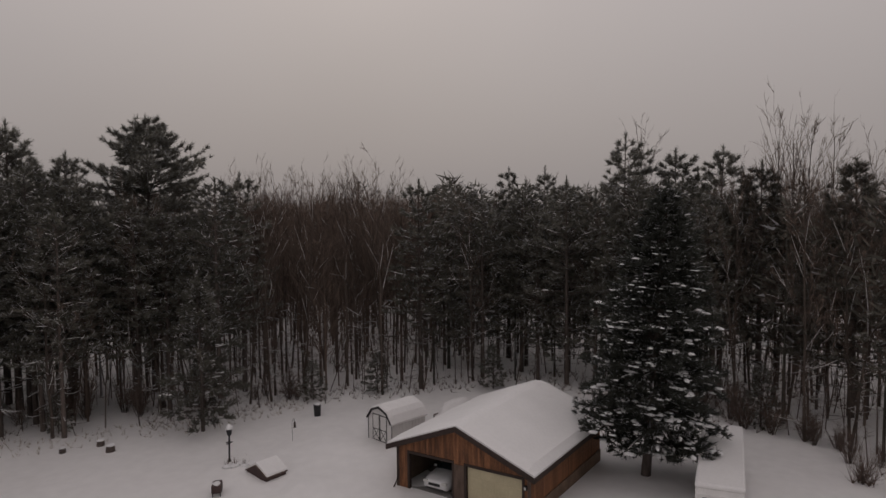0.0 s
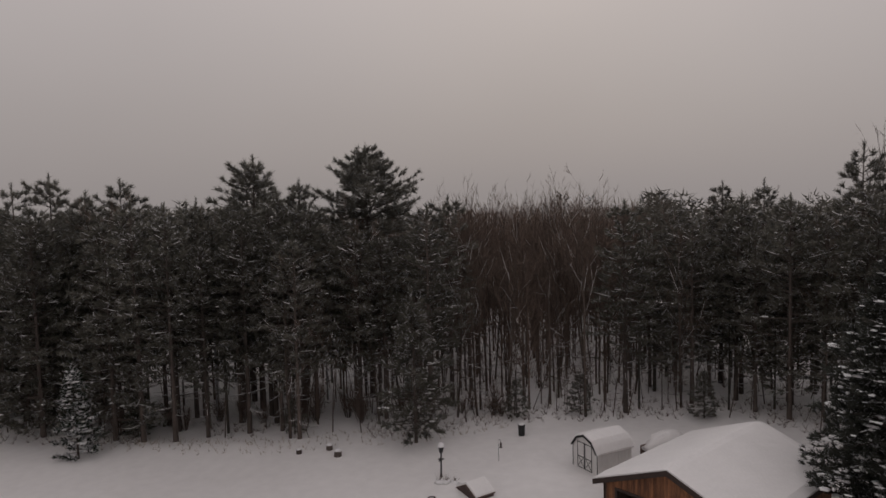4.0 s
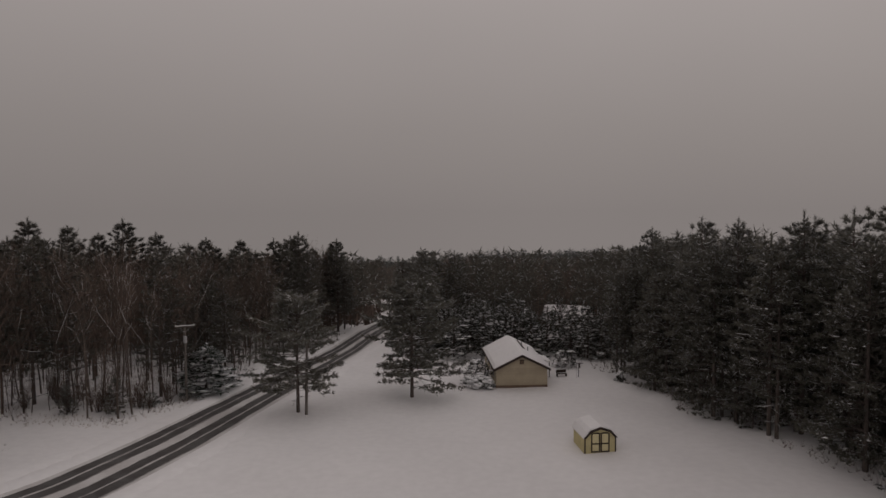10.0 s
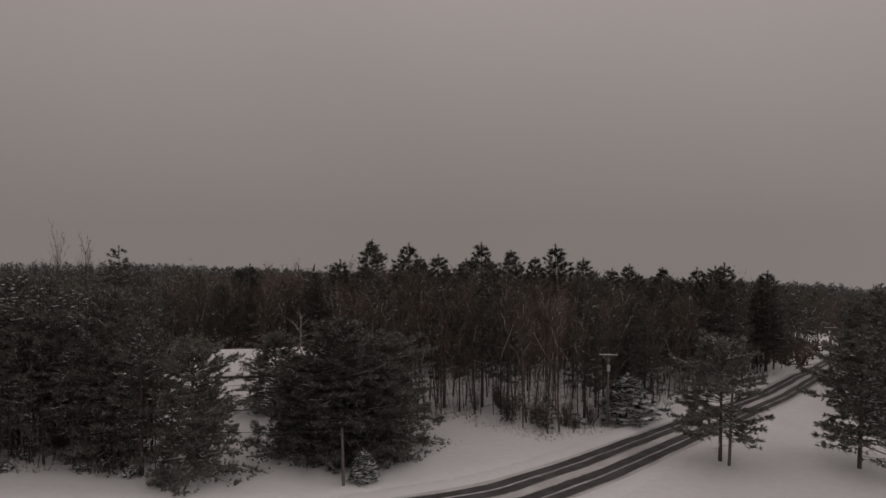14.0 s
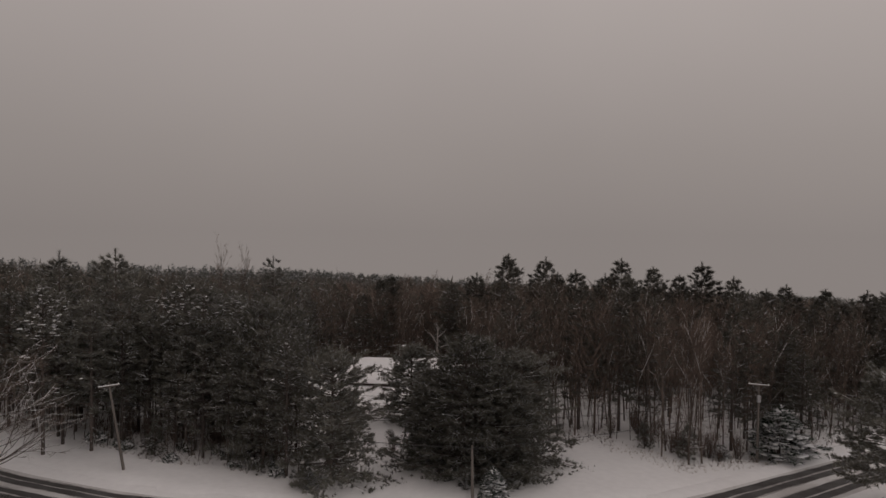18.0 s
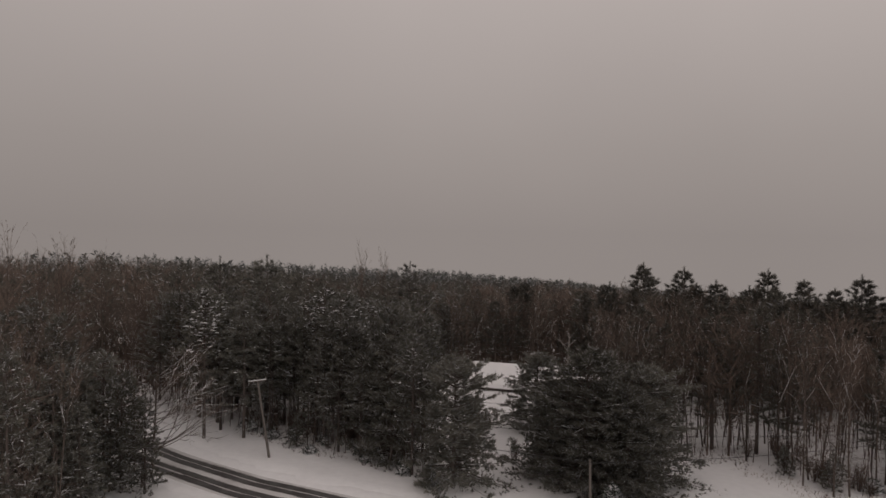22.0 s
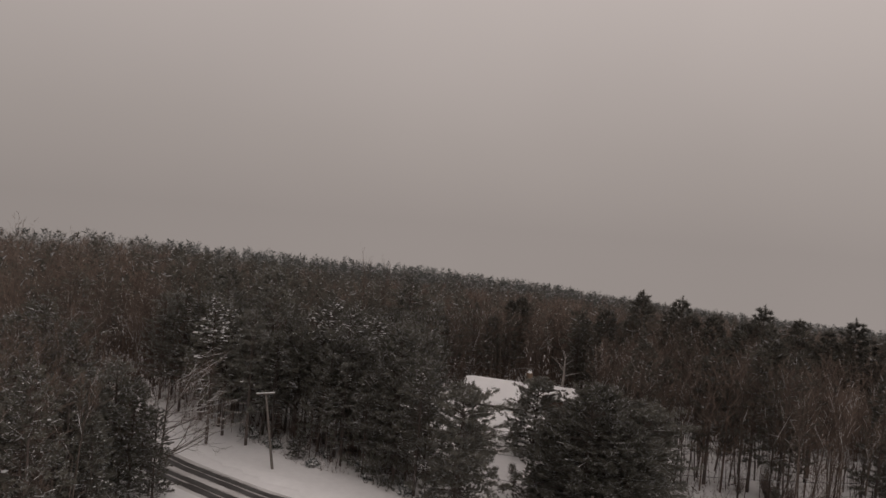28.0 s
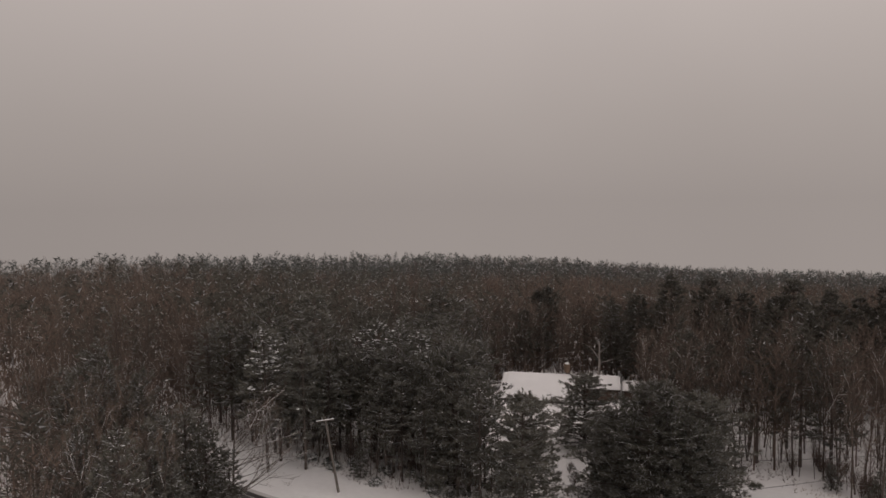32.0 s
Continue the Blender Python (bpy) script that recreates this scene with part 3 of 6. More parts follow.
# ---------------------------------------------------------------- the lie of the land
YARD = [(30, -40), (44, -20), (50, -13.6), (54, -10.7), (57, -7), (60, 0), (63, 8), (60, 16), (56, 20.5), (54, 24), (51, 28), (45, 32), (42, 36), (38.5, 39), (36, 43), (33, 49), (31, 54), (27.5, 61), (25, 66.5), (19.5, 74), (18, 82), (15, 87), (12.5, 97), (12, 106), (-9, 106), (-13, 112), (-19.5, 121), (-20.5, 150), (-23, 180), (-31.5, 180), (-29.5, 150), (-28.7, 125), (-31, 105), (-35, 88), (-37.5, 77), (-41, 68), (-46, 68), (-54, 67.5), (-54, 58), (-58, 46), (-63, 36), (-62, 31), (-71, 28), (-77, 23), (-84, 20.5), (-94, 15), (-120, 0), (-120, -12), (-90, -2), (-74, 2), (-60, -4), (-40, -24), (0, -45)]
LANE = [(-56, 46), (-63, 53), (-75, 64.5), (-82, 72), (-85, 82), (-93, 84), (-108, 70), (-108, 54), (-92, 46), (-78, 41), (-67, 34.5), (-60, 32)]


def edge_distance(pts, poly):
    """Signed distance from points to a polygon's outline, positive outside."""
    pts, poly = np.asarray(pts, float), np.asarray(poly, float)
    best, inside = np.full(len(pts), 1e9), np.zeros(len(pts), bool)
    for a, b in zip(poly, np.roll(poly, -1, 0)):
        ab = b - a
        u = np.clip(((pts - a) @ ab) / (ab @ ab), 0, 1)
        best = np.minimum(best, np.linalg.norm(pts - a - u[:, None] * ab, axis=1))
        cross = (a[1] > pts[:, 1]) != (b[1] > pts[:, 1])
        with np.errstate(divide="ignore", invalid="ignore"):
            inside ^= cross & (pts[:, 0] < (b[0] - a[0]) * (pts[:, 1] - a[1]) / (b[1] - a[1] + 1e-12) + a[0])
    return np.where(inside, -best, best)


def open_ground(pts):
    return np.minimum(edge_distance(pts, YARD), edge_distance(pts, LANE))


CREST = ([-60, 60, 84, 128, 142, 152, 170, 178, 240], [750, 750, 740, 690, 670, 570, 420, 340, 340])
DEPTH = ([-60, 60, 84, 92, 97, 104, 128, 140, 152, 170, 178, 240], [25, 28, 39, 41, 48, 46, 46, 38, 22, 8, 1, 1])


def crest(x, y):
    a = np.degrees(np.arctan2(y, x))
    return np.interp(np.where(a < -120, a + 360, a), *CREST)


def fall(x, y):
    """The land is level round the yard and falls away slowly to wooded crests, lowest to the north-west."""
    r, a = np.hypot(x, y), np.degrees(np.arctan2(y, x))
    a = np.where(a < -120, a + 360, a)
    top = np.interp(a, *CREST)
    return -np.interp(a, *DEPTH) * np.clip((r - 125) / (top - 125), 0, 1) - 0.13 * np.clip(r - top, 0, 4000)


ROAD = [(-150.0, -28.0, 2.4), (-110.0, -6.0, 2.4), (-79.5, 8.2, 2.5), (-68.5, 14.6, 2.6), (-56.0, 24.0, 2.9), (-42.0, 36.0, 3.3), (-34.4, 50.0, 3.5), (-31.8, 62.0, 3.3), (-29.8, 76.0, 3.0), (-27.6, 90.0, 2.7), (-25.3, 106.0, 2.4), (-24.2, 126.0, 2.2), (-25.0, 150.0, 2.2), (-27.5, 180.0, 2.2), (-31.0, 240.0, 2.2)]


def road_line(step=1.5):
    """The road's middle line, its left-hand normal and half width, at even steps."""
    p = np.array(ROAD)
    t = np.r_[0, np.cumsum(np.linalg.norm(np.diff(p[:, :2], axis=0), axis=1))]
    s = np.arange(0, t[-1], step)
    c = np.c_[[np.interp(s, t, p[:, k]) for k in range(3)]].T
    for _ in range(6):
        c[1:-1] = 0.25 * c[:-2] + 0.5 * c[1:-1] + 0.25 * c[2:]
    d = np.gradient(c[:, :2], axis=0)
    d /= np.linalg.norm(d, axis=1)[:, None]
    return c[:, :2], np.c_[-d[:, 1], d[:, 0]], c[:, 2], s


R_MID, R_SIDE, R_HALF, R_S = road_line()


def road_distance(pts):
    pts = np.asarray(pts, float)
    best = np.full(len(pts), 1e9)
    for q, h in zip(R_MID[::2], R_HALF[::2]):
        best = np.minimum(best, np.linalg.norm(pts - q, axis=1) - h)
    return best


MOUNDS = ((41.5, 14.2, 36.5, 17.5, 0.55, 1.1), (36.5, 17.5, 31.0, 18.5, 0.45, 1.0), (35.0, 2.5, 31.0, 0.5, 0.4, 1.1), (43.0, 18.5, 46.5, 21.5, 0.3, 1.3), (13.0, 88.0, 18.5, 79.0, 0.45, 1.2), (18.5, 79.0, 20.0, 73.5, 0.35, 1.0), (30.0, 52.0, 36.0, 41.0, 0.3, 1.6), (44.0, -2.0, 44.3, -0.6, 0.3, 0.9), (37.5, 23.0, 39.5, 24.5, 0.25, 1.2))


def lay(x, y):
    """Height of the snow at a place."""
    x, y = np.atleast_1d(np.asarray(x, float)), np.atleast_1d(np.asarray(y, float))
    z = fall(x, y)
    z = z + 0.17 * np.sin(x * 0.21 + 1.3 * np.sin(y * 0.13)) * np.cos(y * 0.17) + 0.04 * np.sin(x * 0.7 + y * 0.5) - 0.02
    # ploughed ridges by the garage drive and a drifted lip along the wood
    for ax, ay, bx, by, up, wide in MOUNDS:
        u = np.clip(((x - ax) * (bx - ax) + (y - ay) * (by - ay)) / ((bx - ax) ** 2 + (by - ay) ** 2), 0, 1)
        z = z + up * np.exp(-((x - ax - u * (bx - ax)) ** 2 + (y - ay - u * (by - ay)) ** 2) / wide**2)
    rd = road_distance(np.c_[x, y])
    # ploughed bank beside the carriageway
    z = np.where(rd < 1.3, fall(x, y) - 0.4, z + 0.2 * np.exp(-(((rd - 3.0) / 1.2) ** 2)))
    return z


def ground_z(x, y):
    return float(lay(x, y)[0])


# snow cover: one sheet from the yard to the horizon
ang = np.linspace(0, 2 * np.pi, 220, endpoint=False)
rad = np.r_[np.arange(2.0, 132, 1.3), 132 * 1.12 ** np.arange(0, 31)]
gx, gy = np.outer(rad, np.cos(ang)), np.outer(rad, np.sin(ang))
gz = lay(gx.ravel(), gy.ravel())
gv = np.c_[gx.ravel(), gy.ravel(), gz]
na = len(ang)
gf = [(i * na + j, (i + 1) * na + j, (i + 1) * na + (j + 1) % na, i * na + (j + 1) % na) for i in range(len(rad) - 1) for j in range(na)]
gv = np.r_[gv, [[0.0, 0.0, ground_z(0, 0)]]]
gf += [(j, (j + 1) % na, len(gv) - 1) for j in range(na)]
gb_ = Buf()
gb_.add(gv, gf)
tagged(new("ground", gb_.mesh("ground", M["snow"], True)), "undulating snow-covered ground reaching to the far woods", "ground", kind="structure")

# road: packed snow with bare, wet wheel tracks
rb = Buf()
zr = fall(R_MID[:, 0], R_MID[:, 1])
# the shoulders rise into the ploughed banks
cols = ((-1.0, 3.6, -0.35), (-1.0, 2.2, 0.16), (-1.0, 1.2, 0.1), (-1.0, 0.45, -0.02), (-1.0, 0, -0.06), (-0.5, 0, -0.02), (0, 0, -0.01), (0.5, 0, -0.02), (1.0, 0, -0.06), (1.0, 0.45, -0.02), (1.0, 1.2, 0.1), (1.0, 2.2, 0.16), (1.0, 3.6, -0.35))
rv = np.concatenate([np.c_[R_MID + R_SIDE * (R_HALF * k + np.sign(k) * extra)[:, None], zr + up] for k, extra, up in cols])
nr = len(R_MID)
vb = Buf()
vb.add(rv, [(a * nr + i, a * nr + i + 1, (a + 1) * nr + i + 1, (a + 1) * nr + i) for a in (0, 1, 2, 9, 10, 11) for i in range(nr - 1)])
rb.add(rv, [(a * nr + i, a * nr + i + 1, (a + 1) * nr + i + 1, (a + 1) * nr + i) for a in range(3, 9) for i in range(nr - 1)])
road = tagged(new("road", rb.mesh("road", M["packed_snow"], True)), "two-lane road under packed snow with bare wheel tracks", "road", kind="structure")


part("verge", vb, M["snow"], road, "soft ploughed snow bank", smooth=True)


def ribbon(name, mid, wide, mat, label, z, seed, ragged=0.12):
    """A strip along the road with ragged edges; mid and wide are shares of the half width."""
    rng = np.random.default_rng(seed)
    c, nn, hw, _ = road_line(0.6)
    zz = fall(c[:, 0], c[:, 1]) - 0.01 - 0.05 * mid * mid + z
    smooth = lambda v: np.convolve(v, np.ones(5) / 5, "same")
    wob = smooth(rng.normal(0, 1, len(c)))
    k0 = mid - wide * (1 + ragged * wob) + 0.02 * np.sin(np.arange(len(c)) * 0.05)
    k1 = mid + wide * (1 + ragged * smooth(rng.normal(0, 1.4, len(c)))) + 0.02 * np.sin(np.arange(len(c)) * 0.05)
    b = Buf()
    b.add(np.concatenate([np.c_[c + nn * (hw * k)[:, None], zz] for k in (k0, k1)]), [(i, i + 1, len(c) + i + 1, len(c) + i) for i in range(len(c) - 1)])
    return part(name, b, M[mat], road, label)


for i, mid in enumerate((-0.79, -0.38, 0.36, 0.78)):
    ribbon("slush_margin", mid, 0.205, "slush", "grey slush beside a wheel track", 0.012, 20 + i, 0.22)
    ribbon("wheel_track", mid, 0.165, "asphalt", "bare wet asphalt wheel track", 0.02, 30 + i, 0.16)

# ---------------------------------------------------------------- the woods
rng = np.random.default_rng(5)


def scatter(x0, x1, y0, y1, step):
    gx_, gy_ = np.meshgrid(np.arange(x0, x1, step), np.arange(y0, y1, step))
    p = np.c_[gx_.ravel(), gy_.ravel()]
    return p + rng.uniform(-0.45, 0.45, p.shape) * step


def heading(p):
    a = np.degrees(np.arctan2(p[:, 1], p[:, 0]))
    return np.where(a < -120, a + 360, a)


# share of evergreens by heading
PINE_SHARE = ([-30, -14, -9, 2, 5, 16, 18, 31, 34, 42, 46, 76, 100, 112, 122, 136, 146, 150, 154, 172, 176, 190], [0.15, 0.2, 0.55, 0.6, 0.75, 0.7, 0.05, 0.06, 0.5, 0.55, 0.92, 0.95, 0.8, 0.45, 0.3, 0.24, 0.25, 0.35, 0.8, 0.8, 0.35, 0.3])
TALL = ([-30, -10, 0, 10, 17, 30, 36, 44, 60, 76, 84, 110, 122, 140, 158, 168, 190], [18, 18, 18.5, 17.5, 18.5, 18.5, 17.5, 18.5, 18.5, 17, 13.5, 15, 17, 16.5, 14.5, 17, 17])

# trees that stand out against the sky: place and height
SKYLINE_PINES = [(44.7, 48.5, 23.7), (72.9, 12.9, 20.2), (75.4, 9.4, 20.4), (68.2, 15.7, 18.6), (70.0, 1.0, 23.1), (69.9, -3.7, 21.4), (67.6, -7.6, 21.5), (50.5, 48.5, 21.5), (21.4, 77.1, 20.9), (23.6, 72.2, 20.8), (28.4, 68.3, 21.4), (31.2, 64.9, 21.6), (32.9, 61.8, 22.4), (35.4, 60.4, 20.9), (36.7, 57.2, 21.9), (44.4, 56.7, 19.8), (45.5, 50.6, 23.3), (49.1, 47.1, 21.2), (20.3, 97.9, 19.1), (24.9, 88.6, 20.0), (33.8, 79.1, 20.8), (-97.3, 23.0, 22.6), (-98.6, 16.5, 22.3), (-117.9, 54.7, 21.0), (-75.3, 37.3, 19.0), (-79.1, 28.1, 19.1), (-86.2, 17.7, 18.1)]
SKYLINE_SPIRES = [(-87.2, 85.3, 21.5), (-85.1, 92.9, 21.1), (-77.2, 91.8, 19.4), (-73.6, 99.8, 21.1), (-67.0, 99.6, 19.8), (-61.6, 105.3, 20.8), (-54.1, 112.7, 16.5), (-48.8, 111.8, 16.0), (-45.0, 119.8, 15.1), (-34.9, 112.7, 18.3), (-33.7, 130.7, 15.9), (-120.8, 80.7, 16.6), (-74.6, 96.5, 18.4), (-123.5, 85.2, 17.4), (65.2, -10.5, 19.9), (59.8, -16.3, 19.5), (-80.5, 91.0, 18.6), (-70.0, 97.0, 18.4), (-64.2, 103.0, 18.6), (-57.4, 108.0, 18.4), (-51.2, 113.0, 17.4), (-46.4, 116.0, 17.0), (-41.2, 118.6, 17.2), (-37.8, 117.4, 17.6), (-30.6, 122.0, 16.8), (-90.4, 80.6, 18.2)]
SKYLINE_BARE = [(64.9, -11.8, 24.0), (66.5, -14.2, 24.6), (68.0, -16.4, 24.6), (65.6, -13.0, 23.8), (72.0, -0.6, 24.2), (59.5, -17.3, 20.4), (57.2, 33.0, 19.6), (60.6, 30.8, 19.4), (64.2, 22.4, 19.0), (62.5, 26.5, 19.3), (66.0, 27.5, 20.2), (59.0, 34.6, 19.8), (63.5, 30.0, 19.6), (67.5, 24.0, 19.6), (56.5, 36.2, 19.2), (70.0, 29.0, 20.4), (62.0, 33.5, 20.0), (-109.5, -10.4, 26.0), (-103.0, -3.5, 24.6), (-108.8, -6.4, 24.4), (-109.6, -2.8, 24.8), (-116.0, 1.6, 23.2), (-116.8, 44.4, 23.0), (-118.1, 49.3, 22.6)]
for x, y, h in SKYLINE_PINES:
    plant("pine_tree", "tall dark green pine dusted with snow", "tree", SKY_PINE[rng.integers(5)], ("trunk", "crown", "branch_snow"), x, y, ground_z(x, y), (h / 20 * rng.uniform(0.9, 1.1), h / 20.6), rng.uniform(0, 6.28), "woodland pines")
for x, y, h in SKYLINE_SPIRES:
    plant("pine_tree", "slender dark pine spire rising over bare woods", "tree", SKY_SPIRE[rng.integers(5)], ("trunk", "crown", "branch_snow"), x, y, ground_z(x, y), (h / 17, h / 22.5), rng.uniform(0, 6.28), "woodland pines")
for x, y, h in SKYLINE_BARE:
    plant("bare_tree", "tall leafless tree with fine upright branches", "tree", FINE[rng.integers(3)], ("trunk", "branchwork"), x, y, ground_z(x, y), (h / 19, h / 17), rng.uniform(0, 6.28), "woodland bare trees")
big = plant("pine_tree", "very tall broad-crowned dark pine at the wood's edge", "tree", BIG_PINE, ("trunk", "crown", "branch_snow"), 52.4, 41.3, ground_z(52.4, 41.3), (0.92, 1.02), 0.6, "woodland pines")

p = scatter(-125, 112, -40, 175, 3.1)
dist = open_ground(p)
az = heading(p)
near = (dist > 0.4) & (az > -24) & (az < 188) & (dist < np.where((az > 76) & (az < 160), 16, 24)) & (np.hypot(p[:, 0], p[:, 1]) < 135) & (road_distance(p) > 2.5)
p, dist, az = p[near], dist[near], az[near]
order = np.argsort(dist + rng.uniform(0, 5, len(p)))
count = {"pine": 0, "bare": 0}
for i in order:
    x, y = p[i]
    if az[i] > 55 and az[i] < 112 and y > 98 and y < (140 if x > 5 else 125) and x > -12 and x < 18:
        continue
    z = ground_z(x, y)
    tall = np.interp(az[i], *TALL) * rng.uniform(0.84, 1.06)
    turn = rng.uniform(0, 6.28)
    this_side = x < -50 and y < np.interp(x, R_MID[:90, 0], R_MID[:90, 1])
    if rng.random() < (0.3 if this_side else np.interp(az[i], *PINE_SHARE)):
        if count["pine"] >= 250:
            continue
        count["pine"] += 1
        if dist[i] < 6 and 57 < az[i] < 80 and rng.random() < 0.65:
            plant("pine_tree", "dark green pine with boughs nearly to the snow", "tree", EDGE_PINE[rng.integers(3)], ("trunk", "crown", "branch_snow"), x, y, z, (tall / 19, tall / 18), turn, "woodland pines")
        elif 104 < az[i] < 150:
            plant("pine_tree", "slender dark pine spire rising over bare woods", "tree", SPIRE[rng.integers(4)], ("trunk", "crown", "branch_snow"), x, y, z, (tall / 19, tall / 22 * rng.choice([0.85, 0.95, 1.05])), turn, "woodland pines")
        else:
            plant("pine_tree", "tall dark green pine dusted with snow", "tree", PINE[2 * rng.integers(3) if 30 < az[i] < 57 else rng.integers(5)], ("trunk", "crown", "branch_snow"), x, y, z, (tall / 20, tall / 20), turn, "woodland pines")
    else:
        if count["bare"] >= 285:
            continue
        count["bare"] += 1
        plant("bare_tree", "leafless grey-brown woodland tree standing in snow", "tree", BARE[rng.integers(6)], ("trunk", "branchwork", "branch_snow"), x, y, z, (tall / 18, tall / 17), turn, "woodland bare trees", (rng.normal(0, 3.5), rng.normal(0, 3.5)))


# far woods: many simple trees joined, one object for each kind
def simple_pine(seed, n, long, wide):
    r = np.random.default_rng(seed)
    t = r.uniform(0.24, 1, n) ** 0.9
    a = r.uniform(0, 6.28, n)
    reach = np.interp(t, (0.14, 0.4, 0.75, 0.93, 1), (0.14, 0.2, 0.13, 0.07, 0.01)) * r.uniform(0.35, 1.1, n)
    c = np.c_[np.cos(a) * reach, np.sin(a) * reach, t - 0.03]
    way = unit(np.c_[np.cos(a), np.sin(a), 0.6 * t])
    tri = sprays(r, c, way, 1, long, wide, 0.5)
    s = np.array([[[-0.008, 0, 0], [0.008, 0, 0], [0, 0, 0.95]], [[0, -0.008, 0], [0, 0.008, 0], [0, 0, 0.95]]])
    return np.concatenate([tri, s])


def simple_bare(seed, n, long, wide, low=0.24):
    r = np.random.default_rng(seed)
    t = r.uniform(low, 0.95, n)
    a = r.uniform(0, 6.28, n)
    off = r.uniform(0, 0.13, n)
    c = np.c_[np.cos(a) * off, np.sin(a) * off, t - 0.05]
    way = unit(np.c_[np.cos(a) * 0.45, np.sin(a) * 0.45, np.ones(n)])
    tri = sprays(r, c, way, 1, long, wide, 0.4)
    s = np.array([[[-0.007, 0, 0], [0.007, 0, 0], [0, 0, 0.97]], [[0, -0.007, 0], [0, 0.007, 0], [0, 0, 0.97]]])
    return np.concatenate([tri, s])


SIMPLE = {
    "pine": ([simple_pine(300 + i, 230, 0.05, 0.006) for i in range(6)], [simple_pine(310 + i, 95, 0.08, 0.012) for i in range(6)], [simple_pine(330 + i, 52, 0.1, 0.02) for i in range(6)]),
    "bare": ([simple_bare(320 + i, 200, 0.12, 0.0026, 0.27) for i in range(6)], [simple_bare(340 + i, 70, 0.17, 0.006) for i in range(6)], [simple_bare(350 + i, 30, 0.2, 0.014) for i in range(6)]),
}


def forest(name, label, kind_of, places, heights, mat):
    out = []
    for (x, y), h in zip(places, heights):
        r = math.hypot(x, y)
        t = SIMPLE[kind_of][0 if r < 135 else 1 if r < 340 else 2][rng.integers(6)]
        a = rng.uniform(0, 6.28)
        c, s = math.cos(a), math.sin(a)
        w = h * rng.uniform(0.85, 1.25)
        q = np.stack([(t[..., 0] * c - t[..., 1] * s) * w + x, (t[..., 0] * s + t[..., 1] * c) * w + y, t[..., 2] * h + ground_z(x, y) - 0.1], -1)
        out.append(q)
    b = Buf()
    b.tris(np.concatenate(out))
    tagged(new(name, b.mesh(name, M[mat])), label, "woods", kind="stuff")


taken = np.array([(o.location.x, o.location.y) for o in scene.objects if o.name.startswith(("pine_tree", "bare_tree"))])
inner, mid_belt, outer = scatter(-190, 130, -60, 190, 3.5), scatter(-360, 170, -80, 360, 5.4), scatter(-760, 260, -200, 760, 7.6)
inner = inner[(open_ground(inner) < 45)]
mid_belt = mid_belt[(open_ground(mid_belt) > 45)]
outer = outer[np.hypot(*outer.T) > 340]
deep = scatter(60, 130, 5, 85, 4.2)
deep = deep[(heading(deep) > 13) & (heading(deep) < 35) & (open_ground(deep) > 10)]
q = np.concatenate([inner, deep, mid_belt, outer])
qd, qa, qr = open_ground(q), heading(q), np.hypot(q[:, 0], q[:, 1])
ok = (qd > 1.5) & (road_distance(q) > 3) & (qa > -26) & (qa < 192) & (qr < np.where(qa < 70, 175, crest(q[:, 0], q[:, 1]) + 10))
q, qd, qa, qr = q[ok], qd[ok], qa[ok], qr[ok]
keep = np.array([np.min(np.hypot(*(taken - c).T)) > 1.6 for c in q]) & ~((abs(q[:, 0] - 2) < 14) & (abs(q[:, 1] - 110) < 12)) & ~((abs(q[:, 0] - q[:, 1] * 0.082) < 3.0) & (q[:, 1] > 95) & (q[:, 1] < 142))
q, qa, qr = q[keep], qa[keep], qr[keep]
is_pine = rng.random(len(q)) < np.interp(qa, *PINE_SHARE) * np.where(qr > 140, 0.85, 1)
hh = np.interp(qa, *TALL) * rng.uniform(0.74, 1.12, len(q)) * np.where((qr > 150), 0.93, 1)
# uneven tops along the crests
hh = np.where(qr > 300, 13.5 * rng.uniform(0.62, 1.28, len(q)), hh)
is_pine |= (qr > 300) & (rng.random(len(q)) < 0.45)
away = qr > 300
forest("far_pine_woods", "dark evergreen woods in the distance", "pine", q[is_pine & ~away], hh[is_pine & ~away], "pine_far")
forest("far_bare_woods", "brown leafless woods in the distance", "bare", q[~is_pine & ~away], hh[~is_pine & ~away] * 0.95, "twig_far")
# beyond 300 m the trees take the colours with haze painted in
forest("crest_pine_woods", "snow-dusted evergreen woods on the far crest, greyed by painted haze", "pine", q[is_pine & away], hh[is_pine & away], "pine_hazed")
forest("crest_bare_woods", "leafless woods on the far crest, greyed by painted haze", "bare", q[~is_pine & away], hh[~is_pine & away] * 0.95, "twig_hazed")

# low brush that hides the snow under the far woods
keep2 = (qr > 118) & (rng.random(len(q)) < 0.9)
qq = np.repeat(q[keep2], 5, 0)
qq = qq + rng.normal(0, 2.6, qq.shape)
fb = Buf()
fb.tris(sprays(rng, np.c_[qq, lay(qq[:, 0], qq[:, 1])], np.tile([0, 0, 1.0], (len(qq), 1)), 3, 3.2, 0.26, 0.55))
tagged(new("far_brush", fb.mesh("far_brush", M["twig_far"])), "brown undergrowth beneath the distant woods", "undergrowth", kind="stuff")

